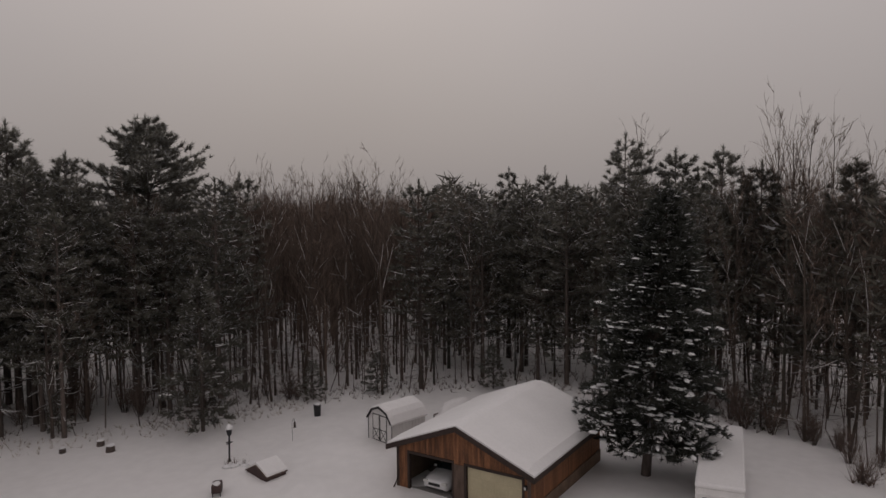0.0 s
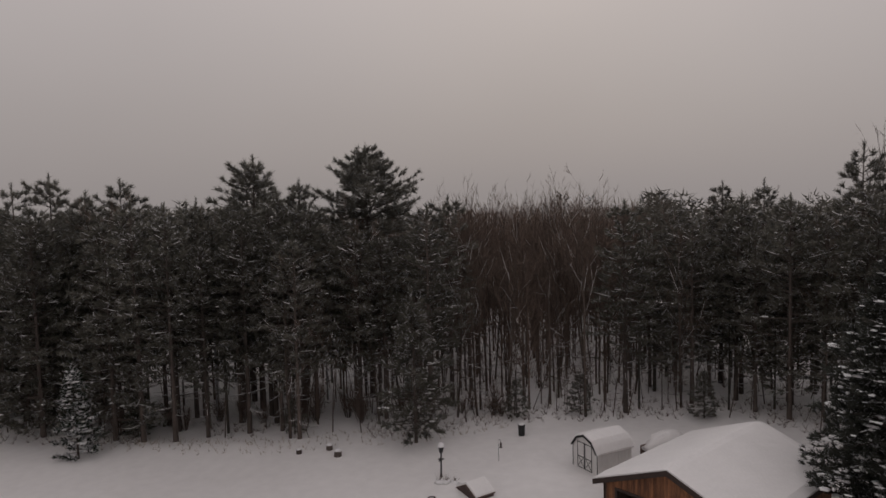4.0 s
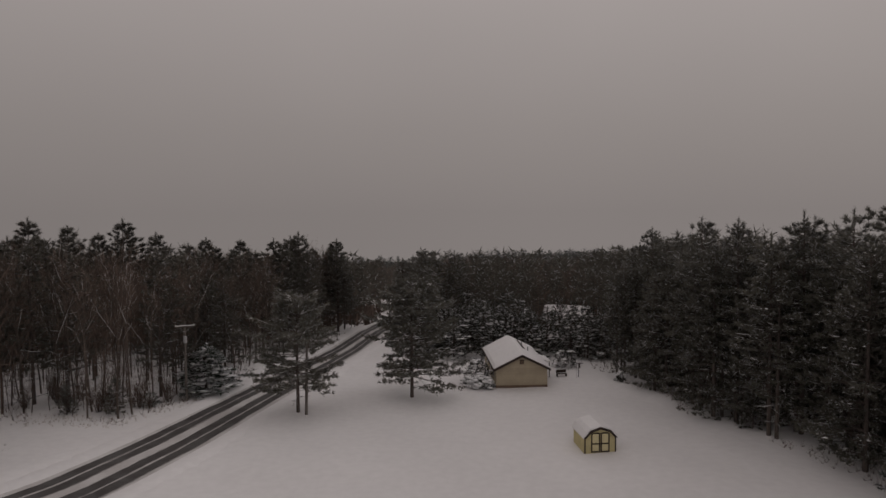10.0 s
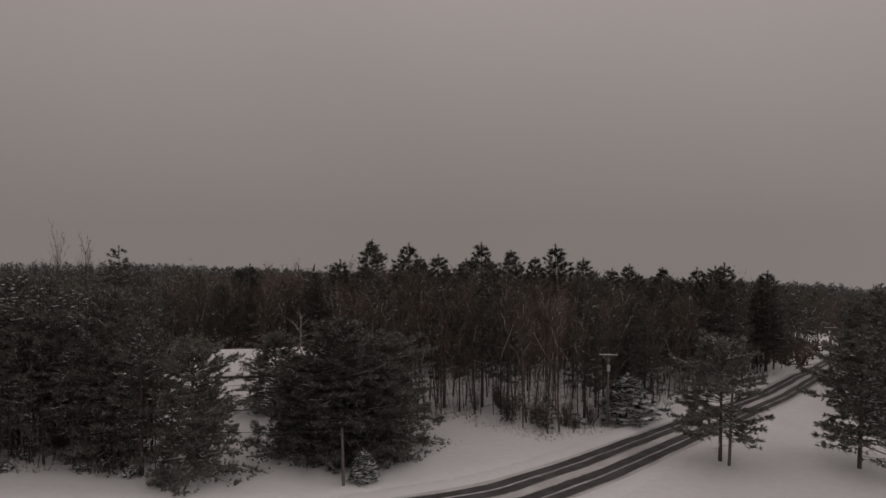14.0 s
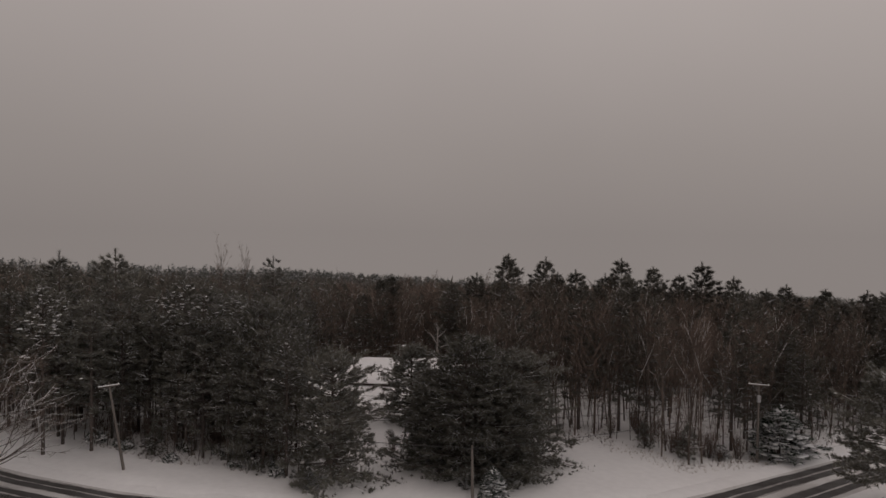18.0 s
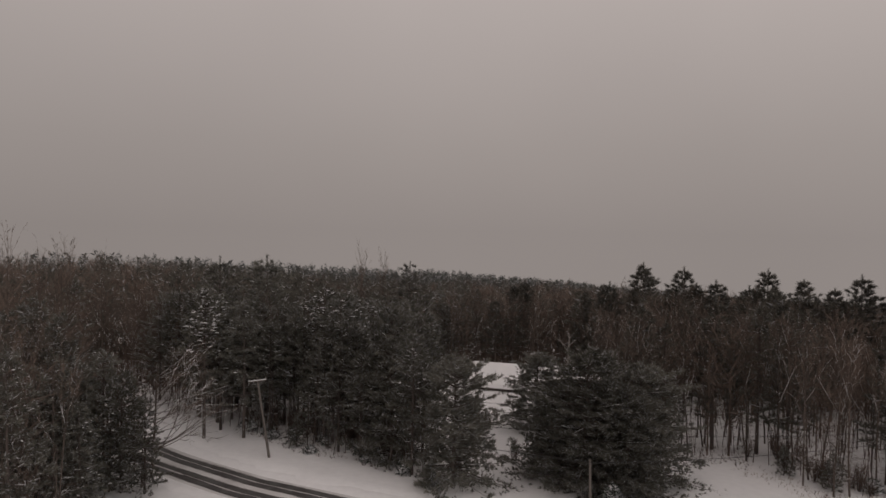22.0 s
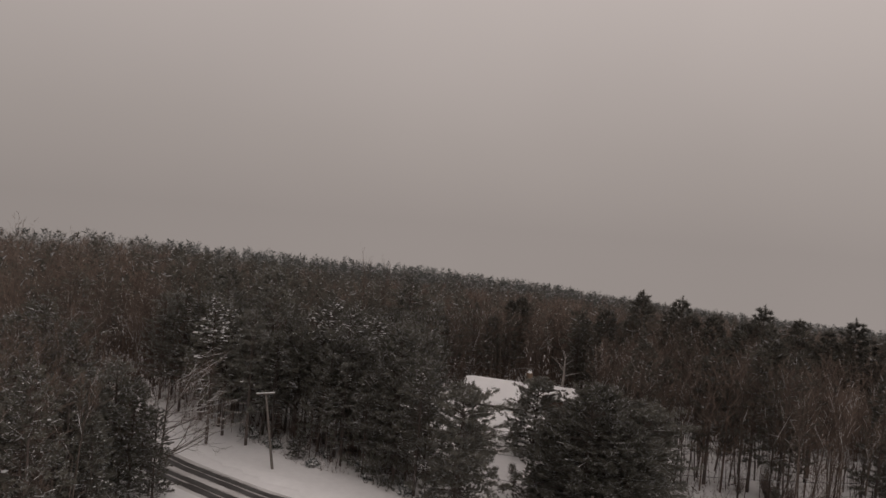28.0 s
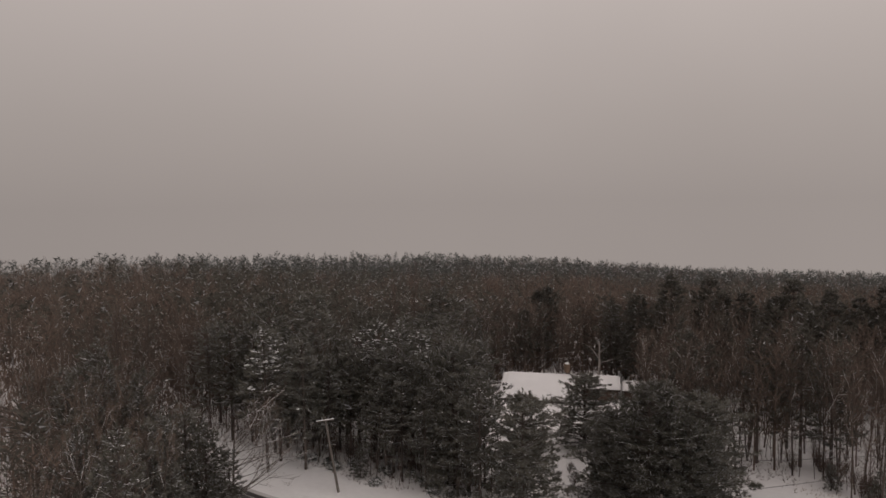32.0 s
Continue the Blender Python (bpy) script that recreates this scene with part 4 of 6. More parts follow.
# thin stems and scrub under the trees
sb, bb, gb2 = Buf(), Buf(), Buf()
st = scatter(-120, 100, -30, 150, 2.0)
sd, sa = open_ground(st), heading(st)
pick = (sd > 0.3) & (sd < 20) & (sa > -22) & (sa < 188) & (rng.random(len(st)) < np.where((sa > 46) & (sa < 104), 0.25, np.where(sa > 142, 1.0, np.where(sa > 104, 0.6, 0.65)))) & (road_distance(st) > 2)
tris = []
for x, y in st[pick]:
    h = rng.uniform(3, 10)
    lean = rng.normal(0, 0.12, 2) * h
    z = ground_z(x, y) - 0.1
    top = np.array([x + lean[0], y + lean[1], z + h])
    foot = np.array([x, y, z])
    sb.tube([foot, foot * 0.5 + top * 0.5 + np.append(rng.normal(0, 0.08, 2), 0), top], rng.uniform(0.03, 0.07) * np.array([1, 0.7, 0.2]), 3)
    k = int(rng.integers(10, 18))
    u = rng.uniform(0.15, 1, (k, 1))
    c = foot * (1 - u) + top * u
    tris.append(sprays(rng, c, np.tile([0, 0, 0.6], (k, 1)), 1, 1.1, 0.015, 0.7))
tagged(new("undergrowth", sb.mesh("undergrowth", M["bark_grey"])), "thin leafless saplings crowding the wood", "undergrowth", kind="stuff")
bb.tris(np.concatenate(tris))
# brush between the trunks, deeper in
st = scatter(-130, 110, -30, 160, 1.25)
sd, sa = open_ground(st), heading(st)
pick = (sd > 2.5) & (sd < 26) & (((sa > 142) & (sa < 186)) | ((sa > -20) & (sa < 36) & (sd > 9))) & (road_distance(st) > 3) & (rng.random(len(st)) < np.where(sa > 100, 0.7, 0.45))
s = st[pick]
c = np.c_[s, lay(s[:, 0], s[:, 1])]
bb.tris(sprays(rng, c, np.tile([0, 0, 1.0], (len(c), 1)), 7, 1.7, 0.03, 0.5))

# low scrub along the wood's edge
st = scatter(-110, 80, -25, 120, 0.75)
sd, sa = open_ground(st), heading(st)
noise_w = np.array([noise.noise(Vector((a * 0.11, b * 0.11, 3.1))) for a, b in st])
pick = (sd > -0.8) & (sd < 5.5) & (sa > -20) & (sa < 188) & (noise_w > -0.12) & (rng.random(len(st)) < 0.85) & (road_distance(st) > 1.6)
s = st[pick]
c = np.c_[s, lay(s[:, 0], s[:, 1])]
bb.tris(sprays(rng, c, np.tile([0, 0, 1.0], (len(c), 1)), 8, 0.7, 0.018, 0.7))
# tufts of dry grass along the edge of the wood and the road bank
st = scatter(-60, 60, 15, 90, 0.55)
sd, sa = open_ground(st), heading(st)
pick = (sd > -2.4) & (sd < 1.5) & (((sa > 26) & (sa < 62)) | ((sa > 112) & (sa < 128))) & (rng.random(len(st)) < 0.55) & (road_distance(st) > 2.5)
s = st[pick]
c = np.c_[s, lay(s[:, 0], s[:, 1])]
gb2.tris(sprays(rng, c, np.tile([0, 0, 1.0], (len(c), 1)), 6, 0.42, 0.014, 0.6))
tagged(new("dry_grass", gb2.mesh("dry_grass", M["grass"])), "tufts of dry brown grass poking through the snow", "grass", kind="stuff")
tagged(new("scrub", bb.mesh("scrub", M["brush"])), "brown leafless scrub and twigs along the wood's edge", "scrub", kind="stuff")
# ---------------------------------------------------------------- buildings
def gable_house(ob, w, d, eave, ridge, over, over_end, board, mat, roof_mat="snow_roof", snow=0.28, trim="dark_trim", gap=None, board_label=""):
    """Walls of upright boards or laps, fascia, roof deck and a quilt of snow. Local x across the gable, y from front to back, front at y = 0.
    gap: openings in the front wall as (x0, x1, height)."""
    gap = gap or []
    h = w / 2
    slope = (ridge - eave) / h
    top = lambda x: eave + (h - abs(x)) * slope
    t = 0.14
    # inner shells, so that walls have thickness
    for side in (-1, 1):
        part("side_wall", box_buf(side * h - t * (side > 0), side * h + t * (side < 0), t, d - t, 0, eave), M["interior"], ob)
    back = Buf()
    back.prism([(-h, 0), (h, 0), (h, eave), (0, ridge), (-h, eave)], d - t, d)
    part("back_wall", back, M["interior"], ob)
    spans, x = [], -h
    for a, b, z in sorted(gap):
        spans += [(x, a, 0), (a, b, z)]
        x = b
    spans.append((x, h, 0))
    for a, b, z0 in spans:
        if b - a < 0.02:
            continue
        f = Buf()
        poly = [(a, z0), (b, z0), (b, top(b))] + ([(0, ridge)] if a < 0 < b else []) + [(a, top(a))]
        f.prism(poly, 0, t)
        part("front_wall", f, M["interior"], ob)

    def boards(name, lo, hi, z0f, z1f, place, along):
        n = max(1, round((hi - lo) / along))
        step = (hi - lo) / n
        for i in range(n):
            a, b = lo + i * step + 0.006, lo + (i + 1) * step - 0.006
            place(name, a, b, z0f((a + b) / 2), z1f(a), z1f(b))

    def front(name, a, b, z0, za, zb):
        bb_ = Buf()
        v = [(a, -0.03, z0), (b, -0.03, z0), (b, -0.03, zb - 0.02), (a, -0.03, za - 0.02), (a, -0.004, z0), (b, -0.004, z0), (b, -0.004, zb - 0.02), (a, -0.004, za - 0.02)]
        bb_.add(v, [(0, 1, 2, 3), (7, 6, 5, 4), (0, 4, 5, 1), (1, 5, 6, 2), (2, 6, 7, 3), (3, 7, 4, 0)])
        part(name, bb_, M[mat], ob)

    if board > 0:
        z0f = lambda x: max([z for a, b, z in gap if a < x < b] + [0.0])
        for a, b in ((-h, 0.0), (0.0, h)):
            cuts = sorted({a, b} | {g for q in gap for g in q[:2] if a < g < b})
            for c0, c1 in zip(cuts, cuts[1:]):
                boards("board", c0, c1, z0f, top, front, board)
        for side in (-1, 1):
            n = round(d / board)
            me = None
            for i in range(n):
                if me is None:
                    me = box_buf(0.004, 0.03, 0.006, d / n - 0.006, 0, eave - 0.02).mesh("board", M[mat])
                part("board", me, None, ob, m=Matrix.Translation((side * (h + (0 if side > 0 else 0.034)) - (0.0 if side > 0 else 0), i * d / n, 0)))
    else:
        # horizontal laps
        n = round(eave / -board)
        z1 = eave
        for i in range(n):
            a, b = i * z1 / n, (i + 1) * z1 / n
            for y, yy in ((-0.025, 0.0),):
                lap = Buf()
                lap.add([(-h, -0.028, a), (h, -0.028, a), (h, -0.008, b), (-h, -0.008, b), (-h, 0, a), (h, 0, a)], [(0, 1, 2, 3), (0, 4, 5, 1), (3, 2, 5, 4), (0, 3, 4), (1, 5, 2)])
                part("siding_lap", lap, M[mat], ob)
            for side in (-1, 1):
                lap = Buf()
                lap.add([(side * (h + 0.028), 0, a), (side * (h + 0.028), d, a), (side * (h + 0.008), d, b), (side * (h + 0.008), 0, b), (side * h, 0, a), (side * h, d, a)], [(0, 1, 2, 3), (0, 4, 5, 1), (3, 2, 5, 4), (0, 3, 4), (1, 5, 2)])
                part("siding_lap", lap, M[mat], ob)
        n = round((ridge - eave) / -board)
        for i in range(n):
            a, b = eave + i * (ridge - eave) / n, eave + (i + 1) * (ridge - eave) / n
            wa, wb = (ridge - a) / slope, (ridge - b) / slope
            lap = Buf()
            lap.add([(-wa, -0.028, a), (wa, -0.028, a), (wb, -0.008, b), (-wb, -0.008, b), (-wa, 0, a), (wa, 0, a)], [(0, 1, 2, 3), (0, 4, 5, 1), (3, 2, 5, 4), (0, 3, 4), (1, 5, 2)])
            part("siding_lap", lap, M[mat], ob)
    # roof deck, fascia and snow
    ho = h + over
    ez = eave - over * slope
    for side in (-1, 1):
        deck = Buf()
        deck.prism([(0, ridge), (side * ho, ez), (side * ho, ez + 0.1), (0, ridge + 0.1)][:: side], -over_end, d + over_end)
        part("roof_deck", deck, M[trim], ob)
        fas = Buf()
        fas.prism([(0, ridge - 0.18), (side * (ho + 0.036), ez - 0.2), (side * (ho + 0.036), ez + 0.115), (0, ridge + 0.13)][:: side], -over_end - 0.04, -over_end - 0.003)
        part("rake_board", fas, M[trim], ob)
        part("eave_board", box_buf(*sorted((side * ho + side * 0.003, side * (ho + 0.035))), -over_end, d + over_end, ez - 0.18, ez + 0.1), M[trim], ob)
    # snow: a thick soft quilt, rounded at its edges
    nx, ny = 25, 15
    xs, ys = np.linspace(-ho, ho, nx), np.linspace(-over_end + 0.02, d + over_end, ny)
    rs = np.random.default_rng(int(w * 100))
    wav = rs.normal(0, 0.018, (nx, ny))
    v, low = [], []
    for i, x in enumerate(xs):
        for j, y in enumerate(ys):
            rim = min((ho - abs(x)) / 0.3, (y - ys[0]) / 0.3, (ys[-1] - y) / 0.3, 1)
            base = ridge + 0.1 - abs(x) * slope
            soft = 0.05 * math.exp(-((x / 0.25) ** 2))
            v.append((x, y, base - soft + 0.005 + snow * math.sqrt(max(rim, 0.14)) * (1 + wav[i, j])))
            low.append((x, y, base + 0.004))
    nn = nx * ny
    f = [(i * ny + j, (i + 1) * ny + j, (i + 1) * ny + j + 1, i * ny + j + 1) for i in range(nx - 1) for j in range(ny - 1)]
    ring = [i * ny for i in range(nx)] + [(nx - 1) * ny + j for j in range(1, ny)] + [i * ny + ny - 1 for i in range(nx - 2, -1, -1)] + [j for j in range(ny - 2, 0, -1)]
    f += [(a, a + nn, b + nn, b) for a, b in zip(ring, ring[1:] + ring[:1])]
    q = Buf()
    q.add(v + low, f)
    part("roof_snow", q, M[roof_mat], ob, "thick smooth blanket of snow", smooth=False)


# ---- garage: stained upright boards, one bay open
GX, GY, GA = 37.75, 8.45, math.degrees(math.atan2(-2.75, 9.7))
garage = thing("garage", "two-bay garage of stained brown boards under thick snow", "garage", Matrix.LocRotScale((GX, GY, -0.1), Euler((0, 0, radians(GA - 90))), None))
# local x runs along the front, local y into the depth
GAPS = [(-3.55, -0.45, 2.25), (0.35, 3.95, 2.25)]
gable_house(garage, 8.7, 10.3, 2.75, 4.45, 0.45, 0.5, 0.2, "cedar", gap=GAPS, snow=0.3)
part("floor_slab", box_buf(-4.2, 4.2, 0.15, 10.15, 0.02, 0.12), M["concrete"], garage)
for x0, x1, z in GAPS:
    for x in (x0, x1):
        part("door_jamb", box_buf(x - 0.07, x + 0.07, -0.06, 0.16, 0, z), M["dark_trim"], garage)
    part("door_head", box_buf(x0 - 0.07, x1 + 0.07, -0.065, 0.16, z, z + 0.16), M["dark_trim"], garage)
# closed sectional door
door = part("garage_door", box_buf(0.43, 3.87, 0.12, 0.155, 0.02, 2.24), M["cream"], garage, "cream sectional garage door, closed")
for i in range(4):
    for j in range(4):
        part("door_panel", rounded(0.47 + j * 0.85, 0.47 + j * 0.85 + 0.81, 0.113, 0.125, 0.03 + i * 0.55, 0.03 + i * 0.55 + 0.53, 0.004), M["cream"], door)
part("post", box_buf(-0.38, 0.28, -0.07, -0.034, 0.0, 2.25), M["red_brown"], garage)
lamp = part("wall_lamp", rounded(4.05, 4.2, -0.2, -0.035, 1.75, 2.0, 0.02), M["black_metal"], garage, "black outdoor wall lantern")
part("pane", rounded(4.07, 4.18, -0.215, -0.18, 1.79, 1.95, 0.01), M["lamp_glass"], lamp)
part("downpipe", (lambda b: (b.tube([(-4.3, -0.1, 2.5), (-4.3, -0.1, 0.6), (-4.42, -0.35, 0.1)], [0.05] * 3, 8, True), b)[1])(Buf()), M["dark_trim"], garage)
part("base_skirt", box_buf(4.385, 4.47, 0.1, 10.2, 0, 0.8), M["brown_base"], garage, "lighter board skirt along the side wall")
for x in (-4.3, 4.3):
    part("corner_board", box_buf(x - 0.1, x + 0.1, -0.06, -0.032, 0, 2.7), M["red_brown"], garage)


def car(x, y, z, turn, paint):
    """A saloon standing nose out; local -y is the nose."""
    ob = thing("parked_car", "silver saloon car parked nose-out in the garage", "car", Matrix.LocRotScale((x, y, z), Euler((0, 0, turn)), None))
    sec = [(-2.3, 0.62, 0.38, 0.62), (-2.2, 0.78, 0.3, 0.78), (-1.6, 0.86, 0.26, 0.86), (-0.7, 0.88, 0.26, 0.95), (0.9, 0.88, 0.26, 0.98), (1.9, 0.86, 0.28, 1.0), (2.3, 0.76, 0.34, 0.9)]
    b = Buf()
    v = []
    for yy, w, lo, hi in sec:
        v += [(-w, yy, lo), (-w * 1.03, yy, (lo + hi) / 2), (-w * 0.93, yy, hi - 0.03), (-w * 0.6, yy, hi + 0.03), (w * 0.6, yy, hi + 0.03), (w * 0.93, yy, hi - 0.03), (w * 1.03, yy, (lo + hi) / 2), (w, yy, lo)]
    f = [(i * 8 + j, i * 8 + (j + 1) % 8, (i + 1) * 8 + (j + 1) % 8, (i + 1) * 8 + j) for i in range(6) for j in range(8)] + [tuple(range(7, -1, -1)), tuple(48 + j for j in range(8))]
    b.add(v, f)
    part("body", b, M[paint], ob, smooth=True)
    c = Buf()
    v = []
    for yy, w, lo, hi in [(-0.85, 0.74, 0.93, 0.97), (-0.1, 0.66, 0.95, 1.38), (0.9, 0.66, 0.95, 1.42), (1.75, 0.7, 0.95, 1.02)]:
        v += [(-w - 0.06, yy, lo), (-w, yy, (lo + hi) / 2), (-w * 0.86, yy, hi), (w * 0.86, yy, hi), (w, yy, (lo + hi) / 2), (w + 0.06, yy, lo)]
    c.add(v, [(i * 6 + j, i * 6 + (j + 1) % 6, (i + 1) * 6 + (j + 1) % 6, (i + 1) * 6 + j) for i in range(3) for j in range(6)] + [(5, 4, 3, 2, 1, 0), (18, 19, 20, 21, 22, 23)])
    part("cabin", c, M["glass"], ob, "dark glazed cabin")
    part("roof_panel", rounded(-0.58, 0.58, -0.05, 0.95, 1.385, 1.44, 0.02), M[paint], ob)
    part("windscreen_frost", (lambda q: (q.add([(-0.6, -0.87, 0.99), (0.6, -0.87, 0.99), (0.53, -0.14, 1.4), (-0.53, -0.14, 1.4), (-0.6, -0.84, 0.97), (0.6, -0.84, 0.97), (0.53, -0.11, 1.38), (-0.53, -0.11, 1.38)], [(0, 1, 2, 3), (7, 6, 5, 4), (0, 4, 5, 1), (2, 6, 7, 3), (1, 5, 6, 2), (3, 7, 4, 0)]), q)[1])(Buf()), M["glass"], ob)
    part("grille", rounded(-0.38, 0.38, -2.34, -2.26, 0.5, 0.66, 0.02), M["black_metal"], ob, "black grille")
    part("lower_intake", rounded(-0.6, 0.6, -2.3, -2.2, 0.3, 0.4, 0.02), M["black_metal"], ob)
    part("number_plate", rounded(-0.16, 0.16, -2.345, -2.315, 0.42, 0.49, 0.005), M["white_paint"], ob)
    for s_ in (-1, 1):
        part("headlight", rounded(*sorted((s_ * 0.46, s_ * 0.8)), -2.3, -2.12, 0.6, 0.76, 0.03), M["lamp_glass"], ob, "clear headlight")
        part("mirror", rounded(*sorted((s_ * 0.86, s_ * 1.04)), -0.75, -0.62, 0.95, 1.07, 0.03), M[paint], ob)
        for yy in (-1.45, 1.45):
            t = Buf()
            t.tube([(s_ * 0.68, yy, 0.32), (s_ * 0.9, yy, 0.32)], [0.32, 0.32], 18, True)
            w_ = part("wheel", t, M["rubber"], ob, "black tyre")
            r_ = Buf()
            r_.tube([(s_ * 0.88, yy, 0.32), (s_ * 0.915, yy, 0.32)], [0.2, 0.17], 12, True)
            part("rim", r_, M["steel"], w_)
    return ob


def in_garage(x, y, z=0.0):
    return garage.matrix_basis @ Vector((x, y, z))


c_at = in_garage(-1.8, 2.35, 0.12)
car(c_at.x, c_at.y, c_at.z, radians(GA - 90), "car_paint")


def barn_shed(name, label, x, y, turn, w, d, h, wall, trim, panel, snow=0.25):
    """A small gambrel-roofed shed; local -y is the door end."""
    ob = thing(name, label, "shed", Matrix.LocRotScale((x, y, ground_z(x, y) - 0.06), Euler((0, 0, turn)), None))
    k = w / 2
    e, s2 = h * 0.62, h * 0.88
    bar = 0.045 if name == "garden_shed" else 0.12
    prof = [(-k, 0), (k, 0), (k, e), (k * 0.62, s2), (0, h), (-k * 0.62, s2), (-k, e)]
    for y0, y1, nm in ((0, 0.08, "front_wall"), (d - 0.08, d, "back_wall")):
        b = Buf()
        b.prism(prof, y0, y1)
        part(nm, b, M[wall], ob)
    for s_ in (-1, 1):
        part("side_wall", box_buf(*sorted((s_ * k, s_ * (k - 0.07))), 0.08, d - 0.08, 0, e), M[wall], ob)
        n = round(d / 0.3)
        for i in range(n):
            part("batten", box_buf(*sorted((s_ * (k + 0.003), s_ * (k + 0.022))), i * d / n + 0.01, i * d / n + 0.05, 0, e), M[wall], ob)
    roof = [(k + 0.08, e - 0.05), (k * 0.64, s2 + 0.02), (0, h + 0.04)]
    for s_ in (-1, 1):
        for (xa, za), (xb, zb) in zip(roof, roof[1:]):
            b = Buf()
            b.prism([(s_ * xa, za), (s_ * xb, zb), (s_ * xb, zb + 0.06), (s_ * xa, za + 0.06)][:: s_], -0.14, d + 0.12)
            part("roof_panel", b, M[trim], ob)
    # rounded snow load following the gambrel
    half = [(k + 0.1, e - 0.06), (k + 0.13, e + 0.1), (k * 0.84 + 0.07, (e + s2) / 2 + snow), (k * 0.64 + 0.02, s2 + snow), (k * 0.33, (s2 + h) / 2 + 0.05 + snow * 0.8)]
    pts = [(-px, pz) for px, pz in half] + [(0, h + 0.06 + snow * 0.7)] + half[::-1]
    under = [(k * 0.64, s2 + 0.085), (0, h + 0.105), (-k * 0.64, s2 + 0.085)]
    b = Buf()
    m_ = len(pts)
    rs = np.random.default_rng(int(d * 77))
    rows_ = []
    for yy in np.linspace(-0.12, d + 0.14, 9):
        edge = 0.75 if yy in (-0.12, d + 0.14) else 1
        rows_.append([(px * (1 - 0.01 * (1 - edge)), yy, pz - (snow * 0.3 if edge < 1 and 0 < i < m_ - 1 else 0) + rs.normal(0, 0.012)) for i, (px, pz) in enumerate(pts)] + [(px, yy, pz) for px, pz in under])
    kk = m_ + 3
    b.add([q_ for r_ in rows_ for q_ in r_], [(i * kk + j, i * kk + (j + 1) % kk, (i + 1) * kk + (j + 1) % kk, (i + 1) * kk + j) for i in range(8) for j in range(kk)] + [tuple(range(kk - 1, -1, -1)), tuple(8 * kk + j for j in range(kk))])
    part("roof_snow", b, M["snow_roof"], ob, "rounded load of snow")
    # trim along the gable and the doors
    for (xa, za), (xb, zb) in zip(prof[2:], prof[3:]):
        b = Buf()
        L = math.hypot(xb - xa, zb - za)
        nx_, nz_ = (zb - za) / L, -(xb - xa) / L
        b.prism([(xa - bar * nx_, za - bar * nz_), (xb - bar * nx_, zb - bar * nz_), (xb + 0.06 * nx_, zb + 0.06 * nz_), (xa + 0.06 * nx_, za + 0.06 * nz_)], -0.165, -0.143)
        part("gable_trim", b, M[trim], ob)
    for s_ in (-1, 1):
        part("corner_trim", box_buf(*sorted((s_ * k, s_ * (k - bar))), -0.03, -0.004, 0, e), M[trim], ob)
    dw, dh = w * 0.29, h * 0.8
    for s_ in (-1, 1):
        leaf = part("door_leaf", box_buf(*sorted((s_ * 0.02, s_ * dw)), -0.03, -0.006, 0.12, dh), M[panel], ob)
        for xa in (0.02, dw - bar):
            part("door_stile", box_buf(*sorted((s_ * xa, s_ * (xa + bar))), -0.05, -0.031, 0.12, dh), M[trim], leaf)
        for za in (0.12, dh * 0.45, dh - 0.08):
            part("door_rail", box_buf(*sorted((s_ * (0.02 + bar), s_ * (dw - bar))), -0.049, -0.031, za, za + bar), M[trim], leaf)
        if name == "garden_shed":
            for za, zb in ((0.2, dh * 0.45), (dh * 0.45, 0.2)):
                b = Buf()
                xa, xb = s_ * 0.09, s_ * (dw - 0.07)
                dz = bar * 1.3
                b.prism([(xa, za), (xb, zb), (xb, zb + dz), (xa, za + dz)], -0.046, -0.032)
                part("door_brace", b, M[trim], leaf)
    return ob


barn_shed("garden_shed", "white barn-shaped shed with black-trimmed double doors, snow-roofed", 45.15, 16.35, radians(-118), 2.6, 3.1, 2.5, "white_paint", "black_metal", "white_paint")
barn_shed("yard_shed", "small yellow barn-shaped shed with dark trim in open snow", 8.45, 61.9, radians(11.5), 2.95, 3.2, 2.35, "yellow", "dark_trim", "yellow_door", 0.3)

# ---- tan house beyond the lawn
house = thing("tan_house", "single-storey tan-sided house with a snow-covered gable roof", "house", Matrix.LocRotScale((1.95, 84.2, -0.05), Euler((0, 0, radians(8))), None))
gable_house(house, 6.3, 12.5, 2.5, 4.05, 0.35, 0.35, -0.22, "tan", snow=0.25)
part("skirting", box_buf(-3.19, 3.19, -0.045, -0.03, 0, 0.35), M["brown_base"], house)
vent = part("gable_vent", rounded(-0.27, 0.27, -0.06, -0.02, 2.95, 3.5, 0.015), M["dark_trim"], house, "dark louvred gable vent")
for i in range(5):
    part("louvre", box_buf(-0.22, 0.22, -0.075, -0.055, 3.0 + i * 0.095, 3.06 + i * 0.095), M["brown_base"], vent)
for y_ in (2.2, 5.5, 9.2):
    win = part("window", box_buf(-3.2, -3.175, y_, y_ + 1.1, 1.0, 2.1), M["white_paint"], house)
    part("pane", box_buf(-3.215, -3.2, y_ + 0.07, y_ + 0.52, 1.07, 2.03), M["glass"], win)
    part("pane", box_buf(-3.215, -3.2, y_ + 0.58, y_ + 1.03, 1.07, 2.03), M["glass"], win)
part("roof_vent", (lambda b: (b.tube([(1.5, 4.5, 3.5), (1.5, 4.5, 4.2)], [0.08, 0.08], 8, True), b)[1])(Buf()), M["steel"], house)
part("roof_vent", (lambda b: (b.tube([(1.2, 7.5, 3.6), (1.2, 7.5, 4.3)], [0.06, 0.06], 8, True), b)[1])(Buf()), M["steel"], house)
